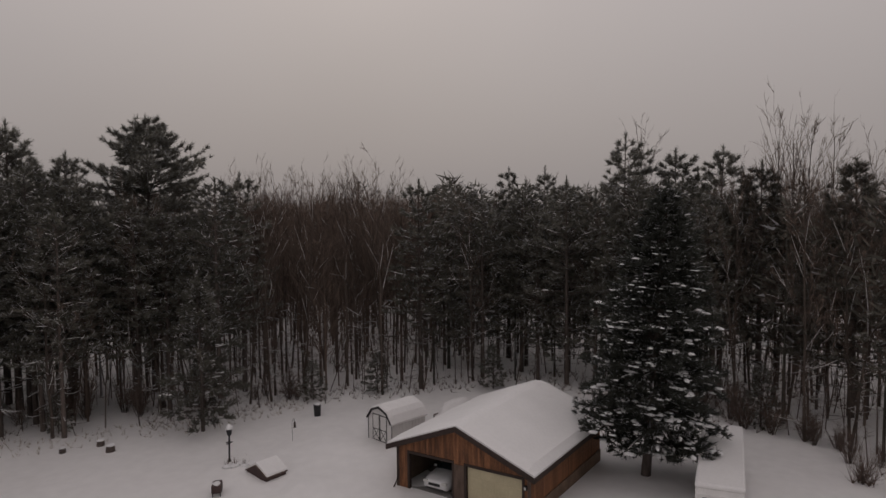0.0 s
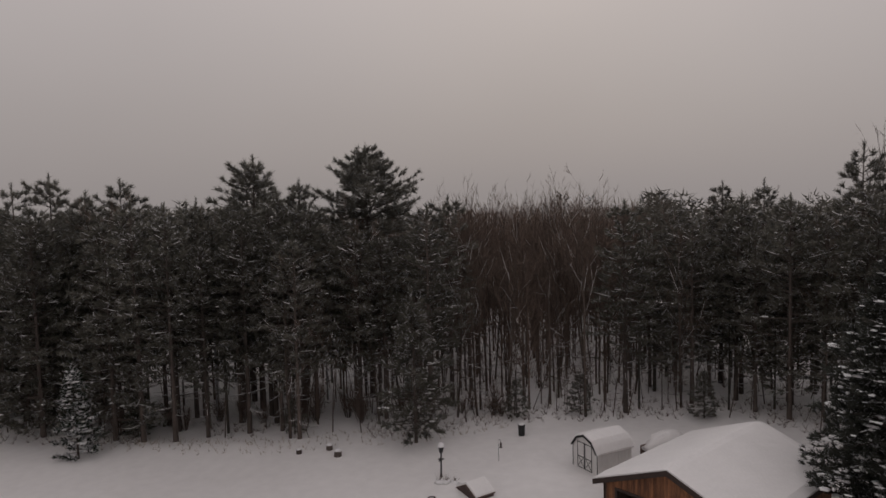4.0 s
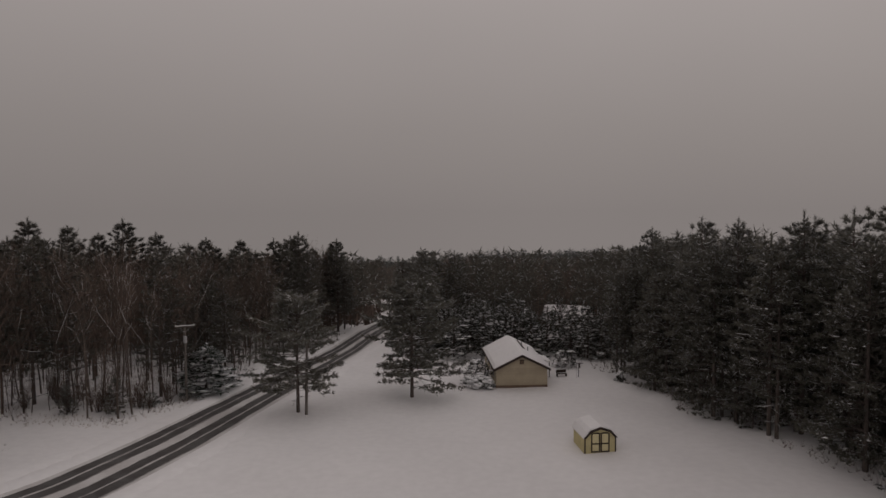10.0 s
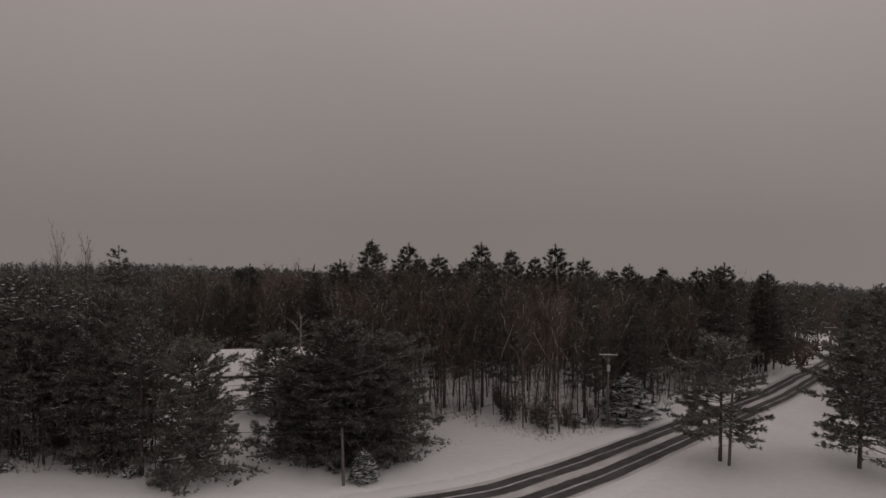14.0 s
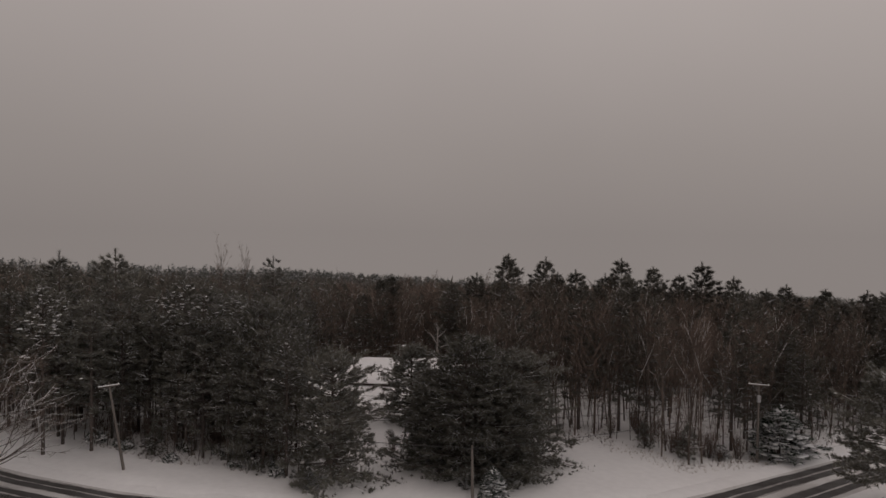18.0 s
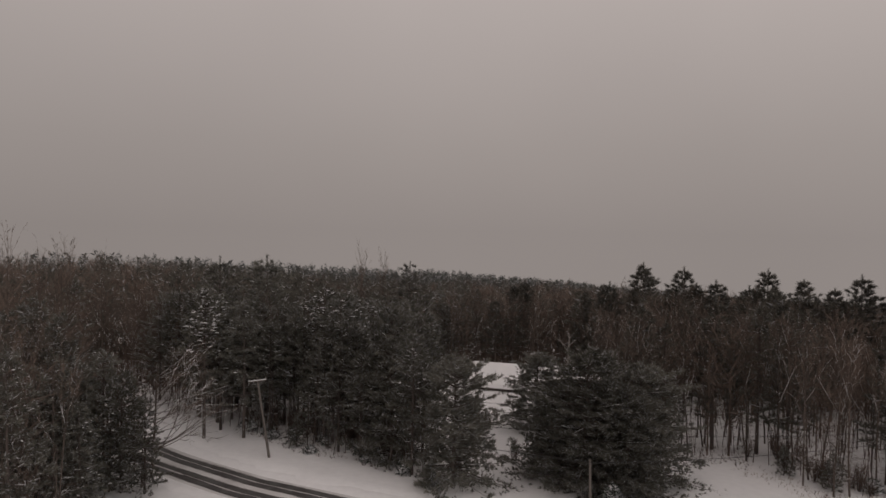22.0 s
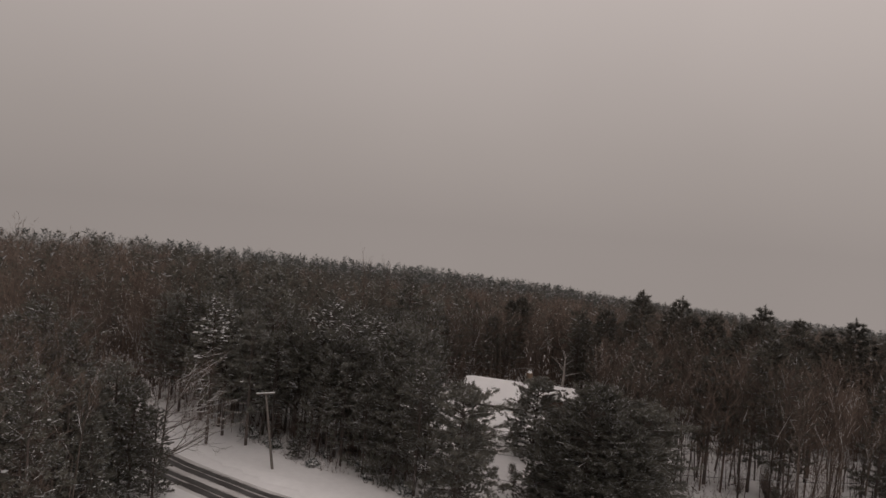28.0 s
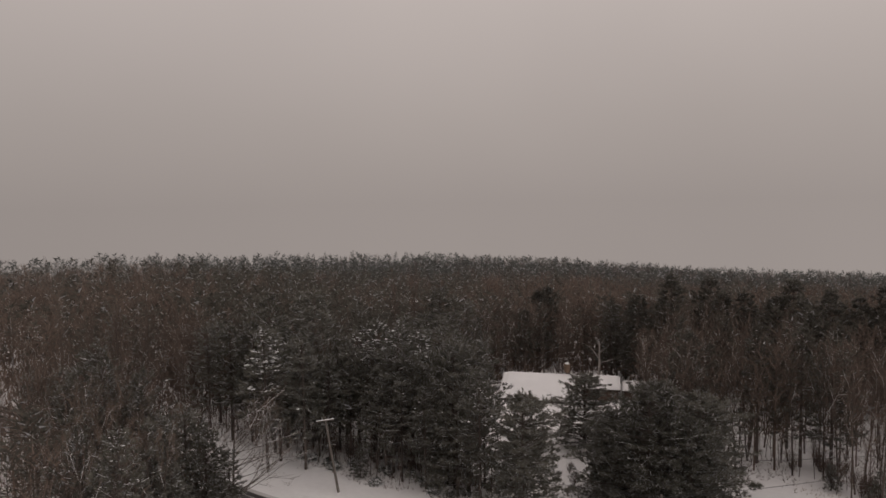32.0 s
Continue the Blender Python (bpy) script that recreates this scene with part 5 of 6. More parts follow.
part("porch_roof", (lambda b: (b.prism([(3.15, 2.3), (4.6, 1.95), (4.6, 2.1), (3.15, 2.5)], 5.0, 8.5), b)[1])(Buf()), M["snow_roof"], house)
for y_ in (5.1, 8.4):
    part("porch_post", box_buf(4.4, 4.5, y_ - 0.05, y_ + 0.05, 0, 1.97), M["dark_trim"], house)
part("solar_strip", (lambda b: (b.prism([(0.9, 3.93), (1.25, 3.77), (1.25, 3.83), (0.9, 3.99)], 5.0, 11.0), b)[1])(Buf()), M["dark_trim"], house)
# ---------------------------------------------------------------- single trees and shrubs
PARTS = ("trunk", "crown", "branch_snow")


def stand(name, label, meshes, x, y, s=1.0, h=None, turn=0.0, parts=PARTS, group="", category="tree", lean=(0, 0)):
    return plant(name, label, category, meshes, parts, x, y, ground_z(x, y), (s, h or s), turn, group, lean)


stand("spruce_tree", "tall conical spruce loaded with snow beside the garage", SPRUCE, 44.0, -1.5, lean=(3.6, 0))
stand("lawn_pine", "spreading pine with layered boughs alone on the lawn", LAWN_PINE[0], -11.0, 79.0, 1.0, 1.1, turn=0.4)
stand("lawn_pine", "two-stemmed pine beside the road, lower boughs bare", LAWN_PINE[1], -22.4, 71.6, turn=1.4)
for i, (x, y, s, h) in enumerate(((-53.7, 46.5, 1.02, 1.0), (-53.4, 53.8, 0.95, 0.88), (-58.0, 52.0, 0.85, 0.68), (-50.6, 49.6, 0.85, 0.76), (-63.5, 53.0, 0.6, 0.5), (-58.6, 46.2, 0.82, 0.72))):
    stand("full_pine", "bushy dark pine with boughs down to the snow", FULL_PINE[i % 2], x, y, s, h, i * 1.7, group="pines by the lane")
stand("full_pine", "bushy pine standing beside the snowy lane", FULL_PINE[1], -60.6, 34.6, 0.8, 0.95, 2.0, group="pines by the lane")
stand("full_pine", "tall dense pine at the corner of the wood", FULL_PINE[1], -70.6, 31.6, 0.8, 1.22, 4.0, group="pines by the lane")
stand("full_pine", "bushy pine in front of the far snow-roofed house", FULL_PINE[0], -73.2, 53.8, 0.78, 0.7, 0.3, group="pines by the lane")
stand("full_pine", "small bushy pine beside the snowy lane", FULL_PINE[0], -72.0, 43.0, 0.4, 0.38, 1.1, group="pines by the lane")
for i, (x, y, s) in enumerate(((-46.8, 44.2, 0.5), (-48.3, 45.5, 0.42), (-60.5, 32.2, 0.28))):
    stand("snowy_shrub", "small evergreen almost white with snow", SNOWY[i % 2], x, y, s * 1.9, s * 0.8, i, group="snow-laden evergreens", category="shrub")
stand("snowy_spruce", "slender young spruce thickly coated with snow", SNOWY[0], 28.2, 50.8, 0.98, 0.98, 1.0, group="snow-laden evergreens")
stand("frosted_pine", "snow-frosted young pine behind the utility pole", SNOWY[1], -36.2, 79.2, 2.3, 0.76, 1.0, group="frosted pines")
stand("young_pine", "half-grown pine at the edge of the wood", YOUNG[0], 43.9, 30.0, 1.35, 1.5, 0.5, group="young pines")
for i in range(14):
    r_ = np.random.default_rng(700 + i)
    x, y = ((53.5, 26.0), (47.5, 32.5), (40.5, 40.0), (34.0, 52.0), (57.0, 21.5), (61.5, 12.0), (58.5, -4.5), (56.0, -9.5), (46.0, -19.0), (24.5, 70.0), (-47.5, 69.5), (-42.5, 70.5), (-64.5, 37.5), (-79.5, 22.8))[i]
    k = r_.uniform(0.35, 0.75)
    stand("young_pine", "young snow-dusted pine under the wood's edge", YOUNG[i % 2], x, y, k * 1.2, k, i, group="young pines")
for i, (x, y, k) in enumerate(((12.2, 126.0, 0.62), (15.4, 127.5, 0.5), (18.6, 125.5, 0.66), (10.0, 129.0, 0.7))):
    stand("frosted_pine", "snow-laden young pine before the far house", FROSTED[i % 3], x, y, k, k, i * 1.9, group="frosted pines")
# snow-laden plantation behind the tan house
gr = np.random.default_rng(71)
for i in range(8):
    for j in range(5):
        if i > 3 and j > 2:
            continue
        x, y = -11.0 + i * 3.8 + gr.uniform(-1.8, 1.8), 102.5 + j * 4.4 + gr.uniform(-1.9, 1.9)
        k = gr.uniform(0.74, 1.05)
        stand("frosted_pine", "snow-laden young pine in a planted row", FROSTED[(i + j) % 3], x, y, k * 1.3, k * 0.82, gr.uniform(0, 6.28), group="frosted pines")
for i, (x, y, h) in enumerate(((-87.5, 13.0, 19.0), (-90.5, 15.5, 17.5), (-84.0, 27.5, 19.0), (-86.5, 31.5, 18.5), (-84.0, 34.0, 17.0), (-88.0, 26.0, 17.2), (-90.0, 34.0, 17.0), (-82.5, 30.5, 17.5))):
    stand("pine_tree", "tall dark pine with snow clumps in its top", TOPPED[i % 2], x, y, h / 20, h / 20, i * 1.9, group="woodland pines")
stand("dead_tree", "pale dead tree with broken bare limbs", DEAD_TREE, -97.6, 77.6, 1.3, 0.85, 0.2, ("trunk", "branchwork", "branch_snow"))
stand("white_limbed_tree", "leafless tree with snow-lined pale limbs", BIRCH, 39.6, 39.6, 1.0, 1.0, 0.7, ("trunk", "branchwork", "branch_snow"))
stand("white_limbed_tree", "leafless tree with snow-lined pale limbs", BIRCH, 46.2, 37.5, 0.9, 0.95, 3.0, ("trunk", "branchwork", "branch_snow"))
for i, (x, y, s) in enumerate(((-79.5, 0.8, 1.0), (-77.6, 3.2, 0.95), (-75.2, 4.4, 0.9), (-73.0, 2.0, 0.8), (-72.6, 5.0, 0.7), (-85.0, -2.5, 1.1), (-77.0, -4.0, 1.0), (-90.0, -6.0, 1.1), (-82.0, -8.0, 1.05), (-71.0, -5.5, 0.9), (-95.0, -4.5, 1.0), (-82.5, 2.0, 0.85), (-88.0, 0.5, 0.95), (-63.0, -6.0, 0.9), (-79.0, -11.0, 1.0), (-72.0, -12.0, 1.0))):
    stand("roadside_tree", "wide-limbed leafless tree with snow on its boughs", LIMBY[i % 3], x, y, s, s, i * 2.1, ("trunk", "branchwork", "branch_snow"), "roadside trees")


for i, (x, y, s) in enumerate(((-80.5, 3.6, 0.5), (-74.0, -2.0, 0.62), (-86.5, -5.5, 0.66), (-92.0, -2.0, 0.6), (-77.5, -7.5, 0.7), (-74.5, 1.5, 0.66), (-70.0, -4.0, 0.6), (-72.5, -1.0, 0.65), (-67.0, -7.0, 0.6), (-76.0, -2.5, 0.72), (-72.2, 3.1, 0.58), (-71.0, 5.2, 0.46), (-68.5, -0.5, 0.5))):
    stand("roadside_pine", "dark half-grown pine flecked with snow near the road", EDGE_PINE[i % 3], x, y, s * 1.2, s * 1.15, i * 1.3, group="roadside pines")


def bush(x, y, r, h, label, snowy, seed, name="bush"):
    """A rounded shrub: many short twigs or sprays with caps of snow."""
    g_ = np.random.default_rng(seed)
    ob = thing(name, label, "shrub", Matrix.Translation((x, y, ground_z(x, y))))
    n = int(170 * r)
    a, t = g_.uniform(0, 6.28, n), g_.uniform(0.05, 1, n)
    rad_ = r * np.sqrt(np.clip(1 - t**2, 0.05, 1)) * g_.uniform(0.5, 1, n)
    c = np.c_[np.cos(a) * rad_, np.sin(a) * rad_, t * h * 0.85]
    b = Buf()
    b.tris(sprays(g_, c, unit(c + np.array([0, 0, 0.2])), 7, 0.34, 0.035, 0.6))
    part("foliage", b, M["snowy_needles" if snowy else "pine_frost"], ob)
    s_ = Buf()
    for i in range(int((48 if snowy else 12) * r)):
        q_ = c[g_.integers(n)] * 1.02
        k = g_.uniform(0.2, 0.46) if y > 80 else g_.uniform(0.1, 0.2) if snowy else g_.uniform(0.12, 0.3)
        s_.lump(q_, k * 1.3, k, k * 0.6, g_, 6, 2)
    tagged(part("snow_cap", s_, M["snow_clump"], ob, smooth=True), kind="stuff")
    w_ = Buf()
    for i in range(7):
        a_ = i * 0.9
        w_.tube([(0.1 * math.cos(a_), 0.1 * math.sin(a_), -0.1), (r * 0.6 * math.cos(a_), r * 0.6 * math.sin(a_), h * 0.7)], [0.03, 0.01], 4)
    part("stem", w_, M["bark"], ob)
    return ob


bush(-3.6, 87.6, 1.9, 2.9, "dark evergreen bush dusted with snow beside the house", False, 1)
bush(-2.9, 83.8, 1.5, 1.5, "low bush buried under snow by the house wall", True, 2)
bush(-4.4, 84.6, 1.0, 1.2, "low bush buried under snow by the house wall", True, 3)
bush(8.2, 96.5, 1.8, 2.8, "dark evergreen bush behind the house", False, 4)
bush(14.4, 87.2, 0.7, 1.3, "little evergreen at the edge of the lawn", False, 5)
bush(-40.5, 74.0, 1.2, 1.6, "snow-dusted leafless bush beside the road", True, 6)
bush(-84.0, 21.0, 0.9, 0.9, "snow-dusted leafless bush beside the road", True, 7)
bush(-70.5, 28.5, 0.8, 0.9, "snow-dusted leafless bush beside the road", True, 8)
bush(-65.5, 31.0, 0.9, 1.0, "snow-dusted leafless bush beside the road", True, 9)
bush(-76.5, 23.6, 0.8, 0.8, "snow-dusted leafless bush beside the road", True, 10)

# snow-clotted shrubs at the foot of the pines beyond the road
for i in range(16):
    a_ = (i * 0.6180339) % 1.0
    x, y = -91.0 + 27.0 * a_, 19.6 + 13.0 * a_ + 1.6 * math.sin(i * 2.3)
    bush(x, y, 0.4 + 0.3 * ((i * 0.37) % 1.0), 0.7 + 0.7 * ((i * 0.73) % 1.0), "low shrub clotted with snow at the wood's edge", True, 40 + i)

# ---------------------------------------------------------------- poles and wires
def pole(x, y, h, label, arm, lean, seed, turn=0.0, box=False):
    ob = thing("utility_pole", label, "utility pole", Matrix.Translation((x, y, ground_z(x, y) - 0.2)) @ Euler((radians(lean[0]), radians(lean[1]), 0)).to_matrix().to_4x4() @ Matrix.Rotation(turn, 4, "Z"), "utility poles")
    b = Buf()
    b.tube([(0, 0, 0), (0, 0, h * 0.5), (0, 0, h + 0.2)], [0.16, 0.14, 0.11], 10, True)
    part("shaft", b, M["pole_wood"], ob)
    if arm:
        part("crossarm", rounded(-arm / 2, arm / 2, -0.18, -0.07, h - 0.28, h - 0.15, 0.015), M["pole_wood"], ob)
        part("arm_snow", rounded(-arm / 2, arm / 2, -0.185, -0.065, h - 0.146, h - 0.07, 0.03), M["snow_clump"], ob, "line of snow on the crossarm")
        for s_ in (-1, 1):
            br = Buf()
            br.tube([(s_ * arm * 0.3, -0.06, h - 0.28), (0, -0.09, h - 0.95)], [0.015, 0.015], 5, True)
            part("brace", br, M["steel"], ob)
        for px in (-arm * 0.45, -arm * 0.15, arm * 0.45):
            i_ = Buf()
            i_.tube([(px, -0.125, h - 0.08), (px, -0.125, h - 0.02), (px, -0.125, h + 0.03), (px, -0.125, h + 0.08)], [0.02, 0.05, 0.03, 0.02], 8, True)
            part("insulator", i_, M["lamp_glass"], ob)
    if box:
        t = Buf()
        t.tube([(0.0, -0.36, h - 2.1), (0.0, -0.36, h - 2.05), (0.0, -0.36, h - 1.35), (0.0, -0.36, h - 1.3)], [0.18, 0.22, 0.22, 0.14], 12, True)
        part("transformer", t, M["steel"], ob, "grey cylindrical transformer")
        part("bracket", box_buf(-0.05, 0.05, -0.18, -0.1, h - 2.0, h - 1.4), M["steel"], ob)
    return ob


pole(-37.2, 76.2, 9.2, "weathered wooden utility pole with snow on its crossarm", 2.2, (0, 0), 1, 0.5, True)
pole(-47.4, 42.2, 5.4, "short wooden service pole beside the road", 0, (0, -2), 2)
pole(-76.4, 18.8, 9.6, "leaning wooden utility pole with a crossarm", 2.1, (8.8, 0), 3, 1.1)
pole(-21.3, 70.9, 8.0, "thin wooden guy pole beside the roadside pine", 0, (0, 1.5), 4)
pole(-22.6, 131.0, 8.5, "far wooden utility pole with a crossarm", 2.0, (0, 0), 5, 0.3)


def wire(a, b, sag, name="overhead_wire", r=0.022):
    a, b = np.array(a, float), np.array(b, float)
    t = np.linspace(0, 1, 25)[:, None]
    w = Buf()
    w.tube(a + (b - a) * t - np.array([0, 0, 1.0]) * sag * 4 * t * (1 - t), [r] * 25, 4, True)
    tagged(new(name, w.mesh(name, M["wire"])), "thin dark overhead cable sagging between poles", "cable", "overhead wires")


wire((-37.2, 76.2, 6.2), (-47.4, 42.2, 5.3), 0.5)
wire((-47.4, 42.2, 5.3), (-76.4, 17.8, 6.4), 0.5)
wire((-37.2, 76.0, 7.1), (-76.4, 17.6, 7.4), 2.2)
wire((-37.9, 75.9, 9.2), (-75.9, 18.1, 9.4), 1.6, r=0.016)
wire((-36.5, 76.5, 9.2), (-22.6, 131.0, 8.4), 1.0, r=0.016)
wire((-37.2, 76.3, 6.4), (-22.6, 131.0, 6.0), 1.0)
wire((-76.4, 17.6, 7.4), (-125.0, -18.0, 7.4), 1.2)
wire((-76.9, 16.4, 9.5), (-125.0, -18.0, 9.5), 1.0, r=0.016)

# ---------------------------------------------------------------- the house across the road
cottage = thing("lane_house", "low dark house across the road under deep snow", "house", Matrix.LocRotScale((-104.0, 61.2, -1.1), Euler((0, 0, radians(-43))), None))
gable_house(cottage, 13.0, 13.5, 1.7, 4.15, 0.7, 0.5, -0.25, "red_brown", snow=0.35)
wing = thing("lane_house_wing", "lower snow-roofed wing beside the dark house", "house", Matrix.LocRotScale((-94.4, 71.3, 0.0), Euler((0, 0, radians(-43))), None))
gable_house(wing, 7.0, 6.0, 2.1, 3.2, 0.4, 0.4, -0.25, "red_brown", snow=0.35)
porch = thing("lane_house_porch", "small snow-roofed lean-to at the end of the dark house", "house", Matrix.LocRotScale((-89.6, 76.4, 0.0), Euler((0, 0, radians(-43))), None))
gable_house(porch, 5.0, 4.6, 1.7, 2.5, 0.3, 0.3, -0.25, "red_brown", snow=0.3)
ch = thing("chimney", "brick chimney with a cap of snow on the house roof", "chimney", Matrix.Translation((-96.2, 69.0, 3.9)))
part("flue", rounded(-0.4, 0.4, -0.4, 0.4, 0, 1.5, 0.03), M["brown_base"], ch)
part("cap_snow", (lambda b: (b.lump((0, 0, 1.5), 0.45, 0.45, 0.35, np.random.default_rng(3), 8, 3), b)[1])(Buf()), M["snow_clump"], ch)
far_house = thing("far_house", "distant brown house with a snow-covered roof among trees", "house", Matrix.LocRotScale((15.2, 133.5, ground_z(15.2, 133.5) - 0.9), Euler((0, 0, radians(75))), None))
gable_house(far_house, 6.5, 7.5, 2.6, 4.6, 0.4, 0.4, -0.25, "red_brown", snow=0.3)

# ---------------------------------------------------------------- trailer
trailer = thing("box_trailer", "long white box trailer with snow on its roof", "trailer", Matrix.LocRotScale((37.2, -5.05, -0.05), Euler((0, 0, radians(-5.8))), None))
TL, TW, TH = 10.0, 2.3, 2.6
part("body", rounded(0.0, TL, -TW / 2, TW / 2, 0.55, TH, 0.08), M["white_paint"], trailer)
part("roof_snow", rounded(-0.02, TL + 0.02, -TW / 2 - 0.02, TW / 2 + 0.02, TH - 0.04, TH + 0.2, 0.09), M["snow_roof"], trailer, "smooth sheet of snow")
part("chassis", box_buf(0.3, TL - 0.2, -TW / 2 + 0.15, TW / 2 - 0.15, 0.38, 0.54), M["black_metal"], trailer)
part("side_trim", box_buf(0.1, TL - 0.1, TW / 2 + 0.002, TW / 2 + 0.03, 0.55, 0.75), M["dark_trim"], trailer)
part("side_rail", box_buf(0.1, TL - 0.1, TW / 2 + 0.002, TW / 2 + 0.025, TH - 0.2, TH - 0.1), M["dark_trim"], trailer)
for x_ in (4.4, 5.5):
    for s_ in (-1, 1):
        t = Buf()
        t.tube([(x_, s_ * 0.85, 0.36), (x_, s_ * 1.08, 0.36)], [0.36, 0.36], 16, True)
        w_ = part("wheel", t, M["rubber"], trailer)
        r_ = Buf()
        r_.tube([(x_, s_ * 1.06, 0.36), (x_, s_ * 1.1, 0.36)], [0.2, 0.17], 10, True)
        part("rim", r_, M["steel"], w_)
nose = Buf()
nose.prism([(0, 0.6), (0, TH - 0.08), (-0.28, TH - 0.25), (-0.3, 0.75)], -TW / 2 + 0.05, TW / 2 - 0.05)
part("nose_panel", nose, M["white_paint"], trailer)
# lettering that cannot be read: plain bars
xx = -0.78
for i, k in enumerate((0.24, 0.1, 0.1, 0.16, 0.0, 0.22, 0.15, 0.14, 0.15, 0.17)):
    if k:
        part("lettering_bar", box_buf(-0.305, -0.293, -xx - k, -xx, 1.98, 2.2), M["black_metal"], trailer)
    xx += k + 0.025 if k else 0.12
sw = Buf()
sw.tube([(-0.3, 0.65 - i * 0.11, 1.2 + 0.12 * ((i - 6) / 6.0) ** 2) for i in range(13)], [0.01] + [0.04] * 11 + [0.01], 6)
part("swoosh_stripe", sw, M["black_metal"], trailer)
tg = Buf()
tg.tube([(0.2, 0.6, 0.5), (-1.3, 0, 0.5), (0.2, -0.6, 0.5)], [0.05] * 3, 6, True)
part("tow_bar", tg, M["black_metal"], trailer)
jk = Buf()
jk.tube([(-1.1, 0, 0.05), (-1.1, 0, 0.9)], [0.04, 0.04], 8, True)
part("jack", jk, M["steel"], trailer)

# ---------------------------------------------------------------- yard things
def lamp_post(x, y):
    ob = thing("lamp_post", "black garden lamp post capped with snow", "lamp post", Matrix.LocRotScale((x, y, ground_z(x, y) - 0.1), Euler((0, radians(2), 0)), None))
    b = Buf()
    b.tube([(0, 0, 0), (0, 0, 0.2), (0, 0, 0.24), (0, 0, 1.75)], [0.1, 0.09, 0.06, 0.055], 10, True)
    part("post", b, M["black_metal"], ob)
    part("ladder_rest", rounded(-0.28, 0.28, -0.03, 0.03, 1.2, 1.27, 0.015), M["black_metal"], ob)
    part("bird_tray", rounded(-0.16, 0.16, -0.16, 0.16, 1.27, 1.33, 0.015), M["black_metal"], ob)
    part("lantern", (lambda q_: (q_.tube([(0, 0, 1.74), (0, 0, 1.8), (0, 0, 2.1), (0, 0, 2.14)], [0.08, 0.14, 0.19, 0.2], 6, True), q_)[1])(Buf()), M["black_metal"], ob, "black lantern")
    for a_ in range(6):
        part("pane", (lambda q_, c_, s_: (q_.add([(c_ * 0.13 - s_ * 0.05, s_ * 0.13 + c_ * 0.05, 1.84), (c_ * 0.13 + s_ * 0.05, s_ * 0.13 - c_ * 0.05, 1.84), (c_ * 0.173 + s_ * 0.065, s_ * 0.173 - c_ * 0.065, 2.06), (c_ * 0.173 - s_ * 0.065, s_ * 0.173 + c_ * 0.065, 2.06)], [(0, 1, 2, 3)]), q_)[1])(Buf(), math.cos(a_ * 1.0472 + 0.5236), math.sin(a_ * 1.0472 + 0.5236)), M["glass"], ob)
    part("hood", (lambda q_: (q_.tube([(0, 0, 2.14), (0, 0, 2.28)], [0.24, 0.06], 6, True), q_)[1])(Buf()), M["black_metal"], ob)
    part("snow_cap", (lambda q_: (q_.lump((0, 0, 2.17), 0.25, 0.25, 0.34, np.random.default_rng(8), 8, 3), q_)[1])(Buf()), M["snow_clump"], ob, smooth=True)


lamp_post(39.2, 24.5)
# A-frame well cover
well = thing("well_cover", "low dark wooden gabled well cover heaped with snow", "well cover", Matrix.LocRotScale((38.6, 21.4, ground_z(38.6, 21.4) - 0.12), Euler((0, 0, radians(-112))), None))
for s_ in (-1, 1):
    b = Buf()
    b.prism([(0, 0.85), (s_ * 1.1, 0.3), (s_ * 1.1, 0.36), (0, 0.92)][:: s_], -0.8, 0.8)
    part("roof_side", b, M["red_brown"], well)
    part("side_board", box_buf(*sorted((s_ * 0.96, s_ * 1.02)), -0.74, 0.74, 0, 0.36), M["maroon"], well)
    b = Buf()
    b.prism([(0, 0.93), (s_ * 1.08, 0.38), (s_ * 1.06, 0.5), (s_ * 0.5, 0.84), (0, 1.08)][:: s_], -0.76, 0.8)
    part("roof_snow", b, M["snow_roof"], well, "slab of snow")
for y_ in (-0.76, 0.7):
    b = Buf()
    b.prism([(-0.95, 0), (0.95, 0), (0.95, 0.36), (0, 0.84), (-0.95, 0.36)], y_, y_ + 0.05)
    part("gable_board", b, M["maroon"], well)
rw = np.random.default_rng(4)
# trash bin
bin_ = thing("rubbish_bin", "black rubbish bin with a cap of snow", "bin", Matrix.Translation((49.4, 23.45, ground_z(49.4, 23.45) - 0.08)))
b = Buf()
b.tube([(0, 0, 0), (0, 0, 0.05), (0, 0, 0.95)], [0.24, 0.25, 0.29], 12, True)
part("body", b, M["black_metal"], bin_)
b = Buf()
b.tube([(0, 0, 0.92), (0, 0, 0.99)], [0.31, 0.31], 12, True)
part("rim", b, M["rubber"], bin_)
b = Buf()
b.lump((0, 0, 0.98), 0.3, 0.3, 0.16, rw, 10, 3)
part("snow_cap", b, M["snow_clump"], bin_, smooth=True)
# barbecue under snow
bbq = thing("barbecue", "dark maroon barbecue on legs half buried in snow", "barbecue", Matrix.LocRotScale((35.2, 22.6, ground_z(35.2, 22.6) - 0.1), Euler((0, 0, 0.5)), None))
part("firebox", rounded(-0.42, 0.42, -0.28, 0.28, 0.3, 0.78, 0.06), M["maroon"], bbq)
for x_ in (-0.35, 0.35):
    for y_ in (-0.22, 0.22):
        part("leg", box_buf(x_ - 0.025, x_ + 0.025, y_ - 0.025, y_ + 0.025, 0, 0.37), M["black_metal"], bbq)
part("side_shelf", box_buf(0.43, 0.78, -0.2, 0.2, 0.62, 0.66), M["black_metal"], bbq)
b = Buf()
b.lump((-0.08, 0, 0.74), 0.32, 0.26, 0.14, rw, 9, 3)
part("snow_cap", b, M["snow_clump"], bbq, smooth=True)


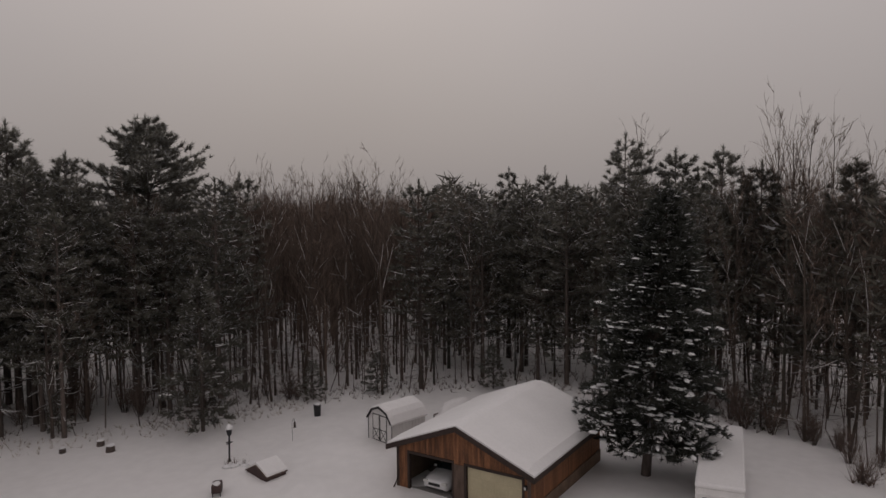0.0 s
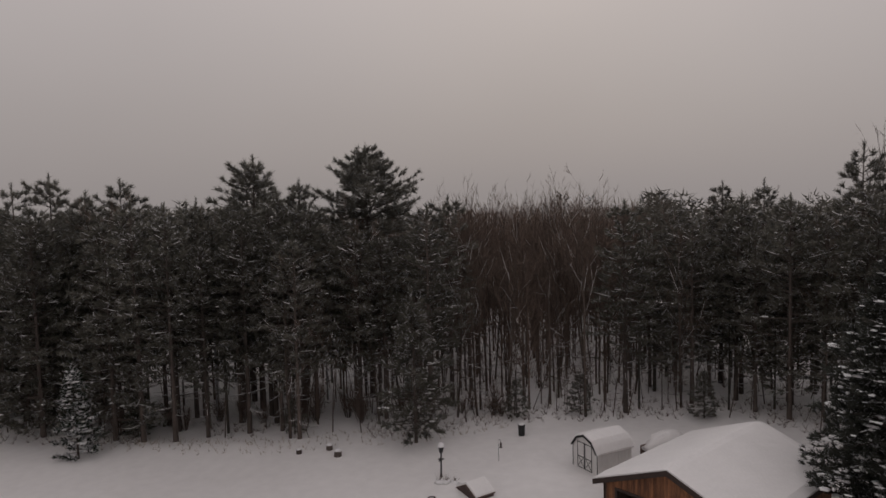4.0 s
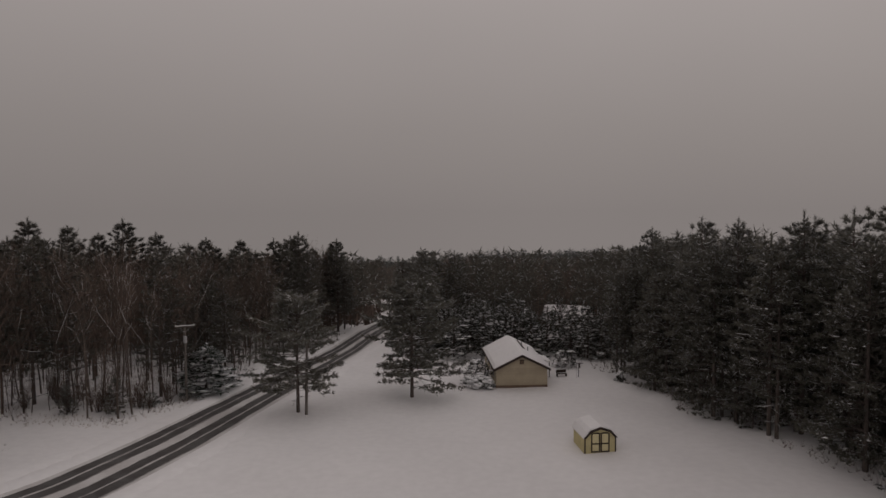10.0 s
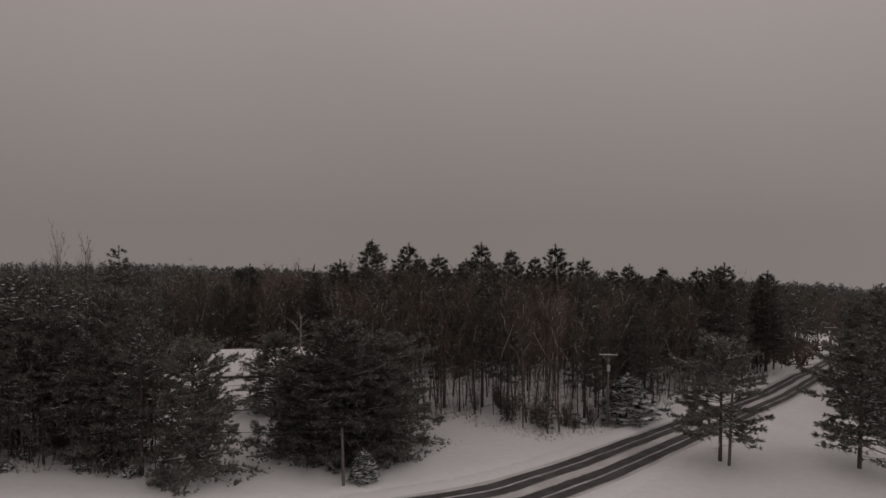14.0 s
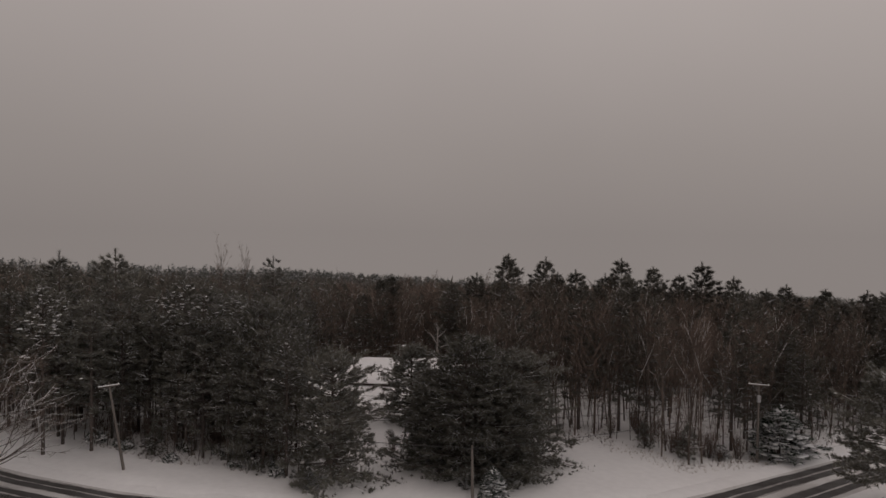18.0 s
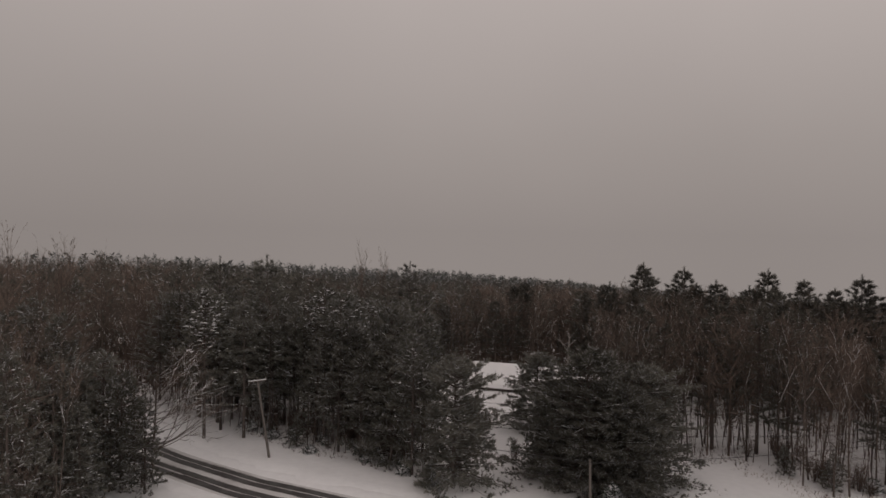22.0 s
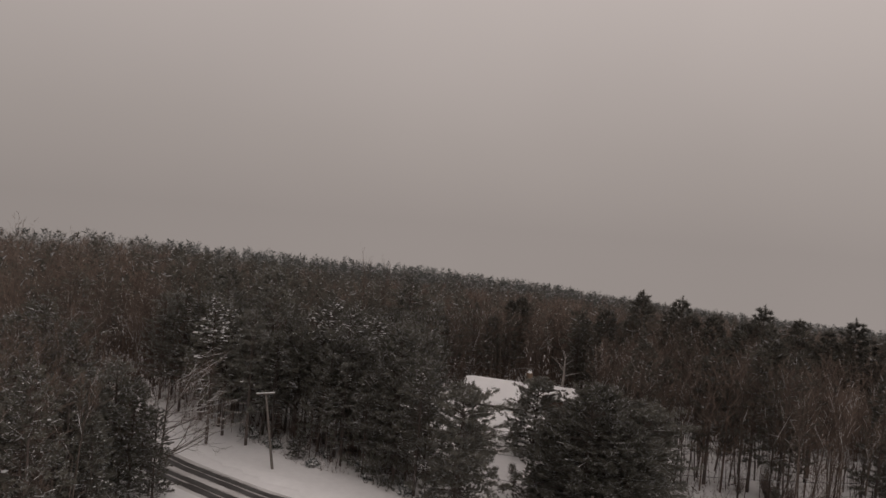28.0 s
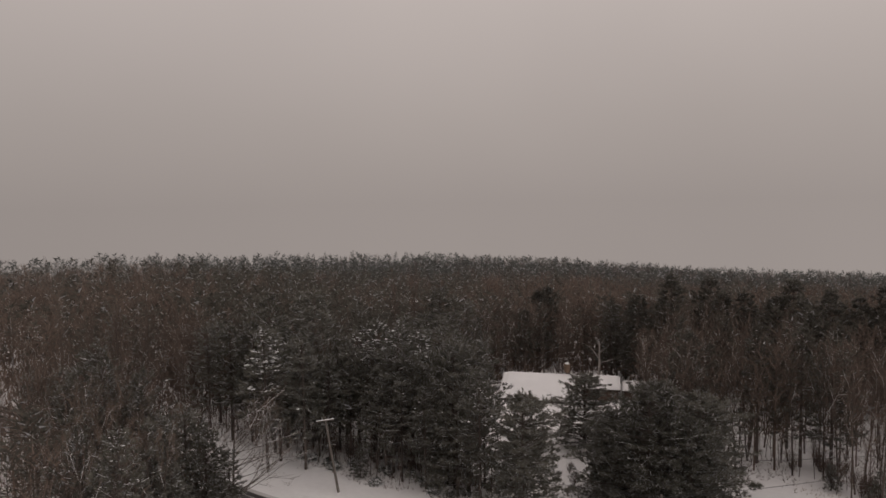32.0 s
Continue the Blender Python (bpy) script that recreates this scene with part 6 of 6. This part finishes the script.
def hook(x, y, h, label, feeder=True):
    ob = thing("shepherd_hook", label, "garden hook", Matrix.Translation((x, y, ground_z(x, y) - 0.1)), "garden hooks")
    b = Buf()
    b.tube([(0, 0, 0), (0, 0, h * 0.8), (0.06, 0, h * 0.95), (0.2, 0, h), (0.34, 0, h * 0.93), (0.36, 0, h * 0.86)], [0.014] * 6, 6, True)
    part("rod", b, M["black_metal"], ob)
    if feeder:
        f_ = Buf()
        f_.tube([(0.36, 0, h * 0.6), (0.36, 0, h * 0.62), (0.36, 0, h * 0.8), (0.36, 0, h * 0.86)], [0.12, 0.08, 0.08, 0.02], 8, True)
        part("feeder", f_, M["dark_trim"], ob, "small hanging bird feeder")


hook(44.0, 22.6, 1.7, "thin black hook with a hanging bird feeder")
hook(9.2, 89.8, 2.4, "tall black hook with a feeder in the snow")
hook(10.6, 97.0, 2.2, "tall black hook with a feeder in the snow")
# washing-line post by the house
lp = thing("line_post", "T-shaped metal washing-line post in the snow", "washing line", Matrix.Translation((9.5, 90.4, ground_z(9.5, 90.4) - 0.1)))
b = Buf()
b.tube([(0, 0, 0), (0, 0, 2.0)], [0.04, 0.04], 8, True)
part("post", b, M["black_metal"], lp)
part("cross_bar", box_buf(-0.6, 0.6, -0.03, 0.03, 1.9, 1.97), M["black_metal"], lp)
# bench by the house end
bn = thing("garden_bench", "dark garden bench beside the tan house", "bench", Matrix.LocRotScale((7.3, 90.6, ground_z(7.3, 90.6) - 0.05), Euler((0, 0, 0.3)), None))
part("seat", rounded(-0.7, 0.7, -0.22, 0.22, 0.4, 0.46, 0.015), M["dark_trim"], bn)
part("backrest", rounded(-0.7, 0.7, 0.2, 0.26, 0.5, 0.9, 0.015), M["dark_trim"], bn)
for x_ in (-0.62, 0.62):
    part("leg", box_buf(x_ - 0.04, x_ + 0.04, -0.2, 0.24, 0, 0.4), M["dark_trim"], bn)
# snow-covered stack behind the garden shed
stack = thing("covered_stack", "long woodpile under a tarpaulin and deep snow", "woodpile", Matrix.LocRotScale((50.6, 12.4, ground_z(50.6, 12.4) - 0.1), Euler((0, 0, radians(-25))), None))
part("logs", rounded(-1.8, 1.8, -0.7, 0.7, 0, 1.2, 0.08), M["red_brown"], stack)
b = Buf()
b.lump((0, 0, 0.95), 2.1, 1.05, 1.0, rw, 14, 5)
part("snow_cap", b, M["snow_roof"], stack, "rounded heap of snow", smooth=True)


def bowed_bough(x, y, turn, ln, h, seed):
    ob = thing("fallen_bough", "broken pine bough bowed down under a line of snow", "bough", Matrix.LocRotScale((x, y, ground_z(x, y) - 0.05), Euler((0, 0, turn)), None), "fallen boughs")
    g = np.random.default_rng(seed)
    v = np.linspace(0, 1, 7)
    line = np.c_[v * ln, 0.25 * np.sin(v * 5), h * np.cos(v * 1.5) ** 0.8]
    b = Buf()
    b.tube(line, 0.06 * (1.1 - v), 5)
    part("limb", b, M["bark"], ob)
    b = Buf()
    b.tube(line[1:] + np.array([0, 0, 0.06]), np.array([0.05, 0.1, 0.12, 0.12, 0.09, 0.04]), 5)
    part("snow_line", b, M["snow_clump"], ob, smooth=True)
    b = Buf()
    u = g.uniform(0.2, 1, 40)
    c = np.c_[np.interp(u, v, line[:, 0]), np.interp(u, v, line[:, 1]) + g.normal(0, 0.2, 40), np.interp(u, v, line[:, 2]) - 0.05]
    b.tris(sprays(g, c, np.tile([0.8, 0, -0.2], (40, 1)), 8, 0.4, 0.03, 0.6))
    part("foliage", b, M["pine"], ob)


bowed_bough(26.4, 76.0, radians(-72), 5.5, 2.6, 1)
bowed_bough(30.6, 70.5, radians(-78), 4.0, 3.0, 2)
bowed_bough(22.6, 84.5, radians(-80), 3.5, 2.4, 3)


def stump(x, y, r, h):
    ob = thing("stump", "sawn tree stump wearing a cap of snow", "stump", Matrix.Translation((x, y, ground_z(x, y) - 0.1)), "stumps by the wood")
    b = Buf()
    b.tube([(0, 0, 0), (0, 0, 0.12), (0.02, 0, h)], [r * 1.35, r, r * 0.92], 9, True)
    part("log", b, M["bark"], ob)
    b = Buf()
    b.lump((0.02, 0, h - 0.01), r * 1.05, r * 1.05, r * 0.6, np.random.default_rng(int(x * 10)), 9, 3)
    part("snow_cap", b, M["snow_clump"], ob, smooth=True)


stump(38.7, 33.6, 0.3, 0.5)
stump(39.3, 35.0, 0.26, 0.45)
stump(37.6, 36.6, 0.22, 0.4)
for i, (x, y) in enumerate(((38.6, 23.7), (38.4, 24.1), (38.9, 23.2))):
    sh = thing("bare_shrub", "little leafless garden shrub poking from the snow", "shrub", Matrix.Translation((x, y, ground_z(x, y))), "garden shrubs")
    g_ = np.random.default_rng(900 + i)
    b = Buf()
    b.tris(sprays(g_, np.zeros((1, 3)), np.array([[0, 0, 1.0]]), 26, 0.7, 0.014, 0.5))
    tagged(part("branchwork", b, M["brush"], sh), kind="stuff")
    b = Buf()
    b.lump((0, 0, -0.05), 0.35, 0.35, 0.2, g_, 8, 3)
    part("snow_cap", b, M["snow_clump"], sh, smooth=True)
big_bush = thing("bare_shrub", "large leafless shrub at the clearing's edge", "shrub", Matrix.Translation((46.8, -13.8, ground_z(46.8, -13.8))), "garden shrubs")
g_ = np.random.default_rng(930)
b = Buf()
b.tris(sprays(g_, g_.normal(0, 0.25, (12, 3)) * np.array([1, 1, 0.2]), np.tile([0, 0, 1.0], (12, 1)), 14, 2.4, 0.02, 0.35))
tagged(part("branchwork", b, M["brush"], big_bush), kind="stuff")

# thickets at the foot of the woods
g_ = np.random.default_rng(950)
for i in range(125):
    a_ = (i * 0.6180339) % 1.0
    if i < 30 or 95 <= i < 110:
        continue
    elif i < 55:
        x, y = 54.0 - 24.0 * a_ + g_.uniform(0, 3), 24.5 + 32.0 * a_ + g_.uniform(0, 3)
    elif i < 70:
        x, y = -54.0 + 15.0 * a_, 70.0 + g_.uniform(0, 5) + 8.0 * max(0.0, a_ - 0.8)
    elif i >= 110:
        x, y = 60.0 - 12.0 * a_ + g_.uniform(0, 2), -4.0 - 13.0 * a_ + g_.uniform(-1, 1)
    else:
        x, y = -92.0 + 28.0 * a_, 17.5 + 15.0 * a_ + g_.uniform(2.5, 6)
    k = g_.uniform(0.5, 1.25)
    plant("bare_shrub", "tangled brown leafless shrub in the snow", "shrub", THICKET[i % 3], ("stem", "branchwork"), x, y, ground_z(x, y), (k * 1.2, k), g_.uniform(0, 6.28), "woodland shrubs")
stand("roadside_tree", "broad leafless tree leaning over the road, limbs lined with snow", FAN, -74.9, 6.0, 1.0, 1.0, 0.0, ("trunk", "branchwork", "branch_snow"), "roadside trees", lean=(-4, 0))
# crowded leafless trees on the near side of the road
for i in range(26):
    a_ = (i * 0.6180339) % 1.0
    x = -77.5 - 19.0 * a_
    y = np.interp(x, R_MID[:90, 0], R_MID[:90, 1]) - 4.5 - 9.0 * g_.random()
    k = g_.uniform(0.7, 1.0)
    if i % 3 == 1:
        continue
    if i % 3 == 2:
        stand("pine_tree", "tall dark green pine dusted with snow", PINE[i % 5], x, y, k * 0.6, k * 0.66, i, group="woodland pines")
    else:
        stand("roadside_tree", "wide-limbed leafless tree with snow on its boughs", LIMBY[i % 3], x, y, k, k, i * 2.1, ("trunk", "branchwork", "branch_snow"), "roadside trees")

# leafless shrubs along the lane
for i, (x, y) in enumerate(((-66.5, 37.6), (-68.4, 39.0), (-75.6, 47.0), (-78.0, 49.2), (-67.2, 46.4), (-80.5, 52.0), (-64.0, 44.6))):
    k = 0.55 + 0.08 * (i % 4)
    plant("bare_shrub", "tangled brown leafless shrub in the snow", "shrub", THICKET[i % 3], ("stem", "branchwork"), x, y, ground_z(x, y), (k * 1.2, k), i * 1.7, "woodland shrubs")
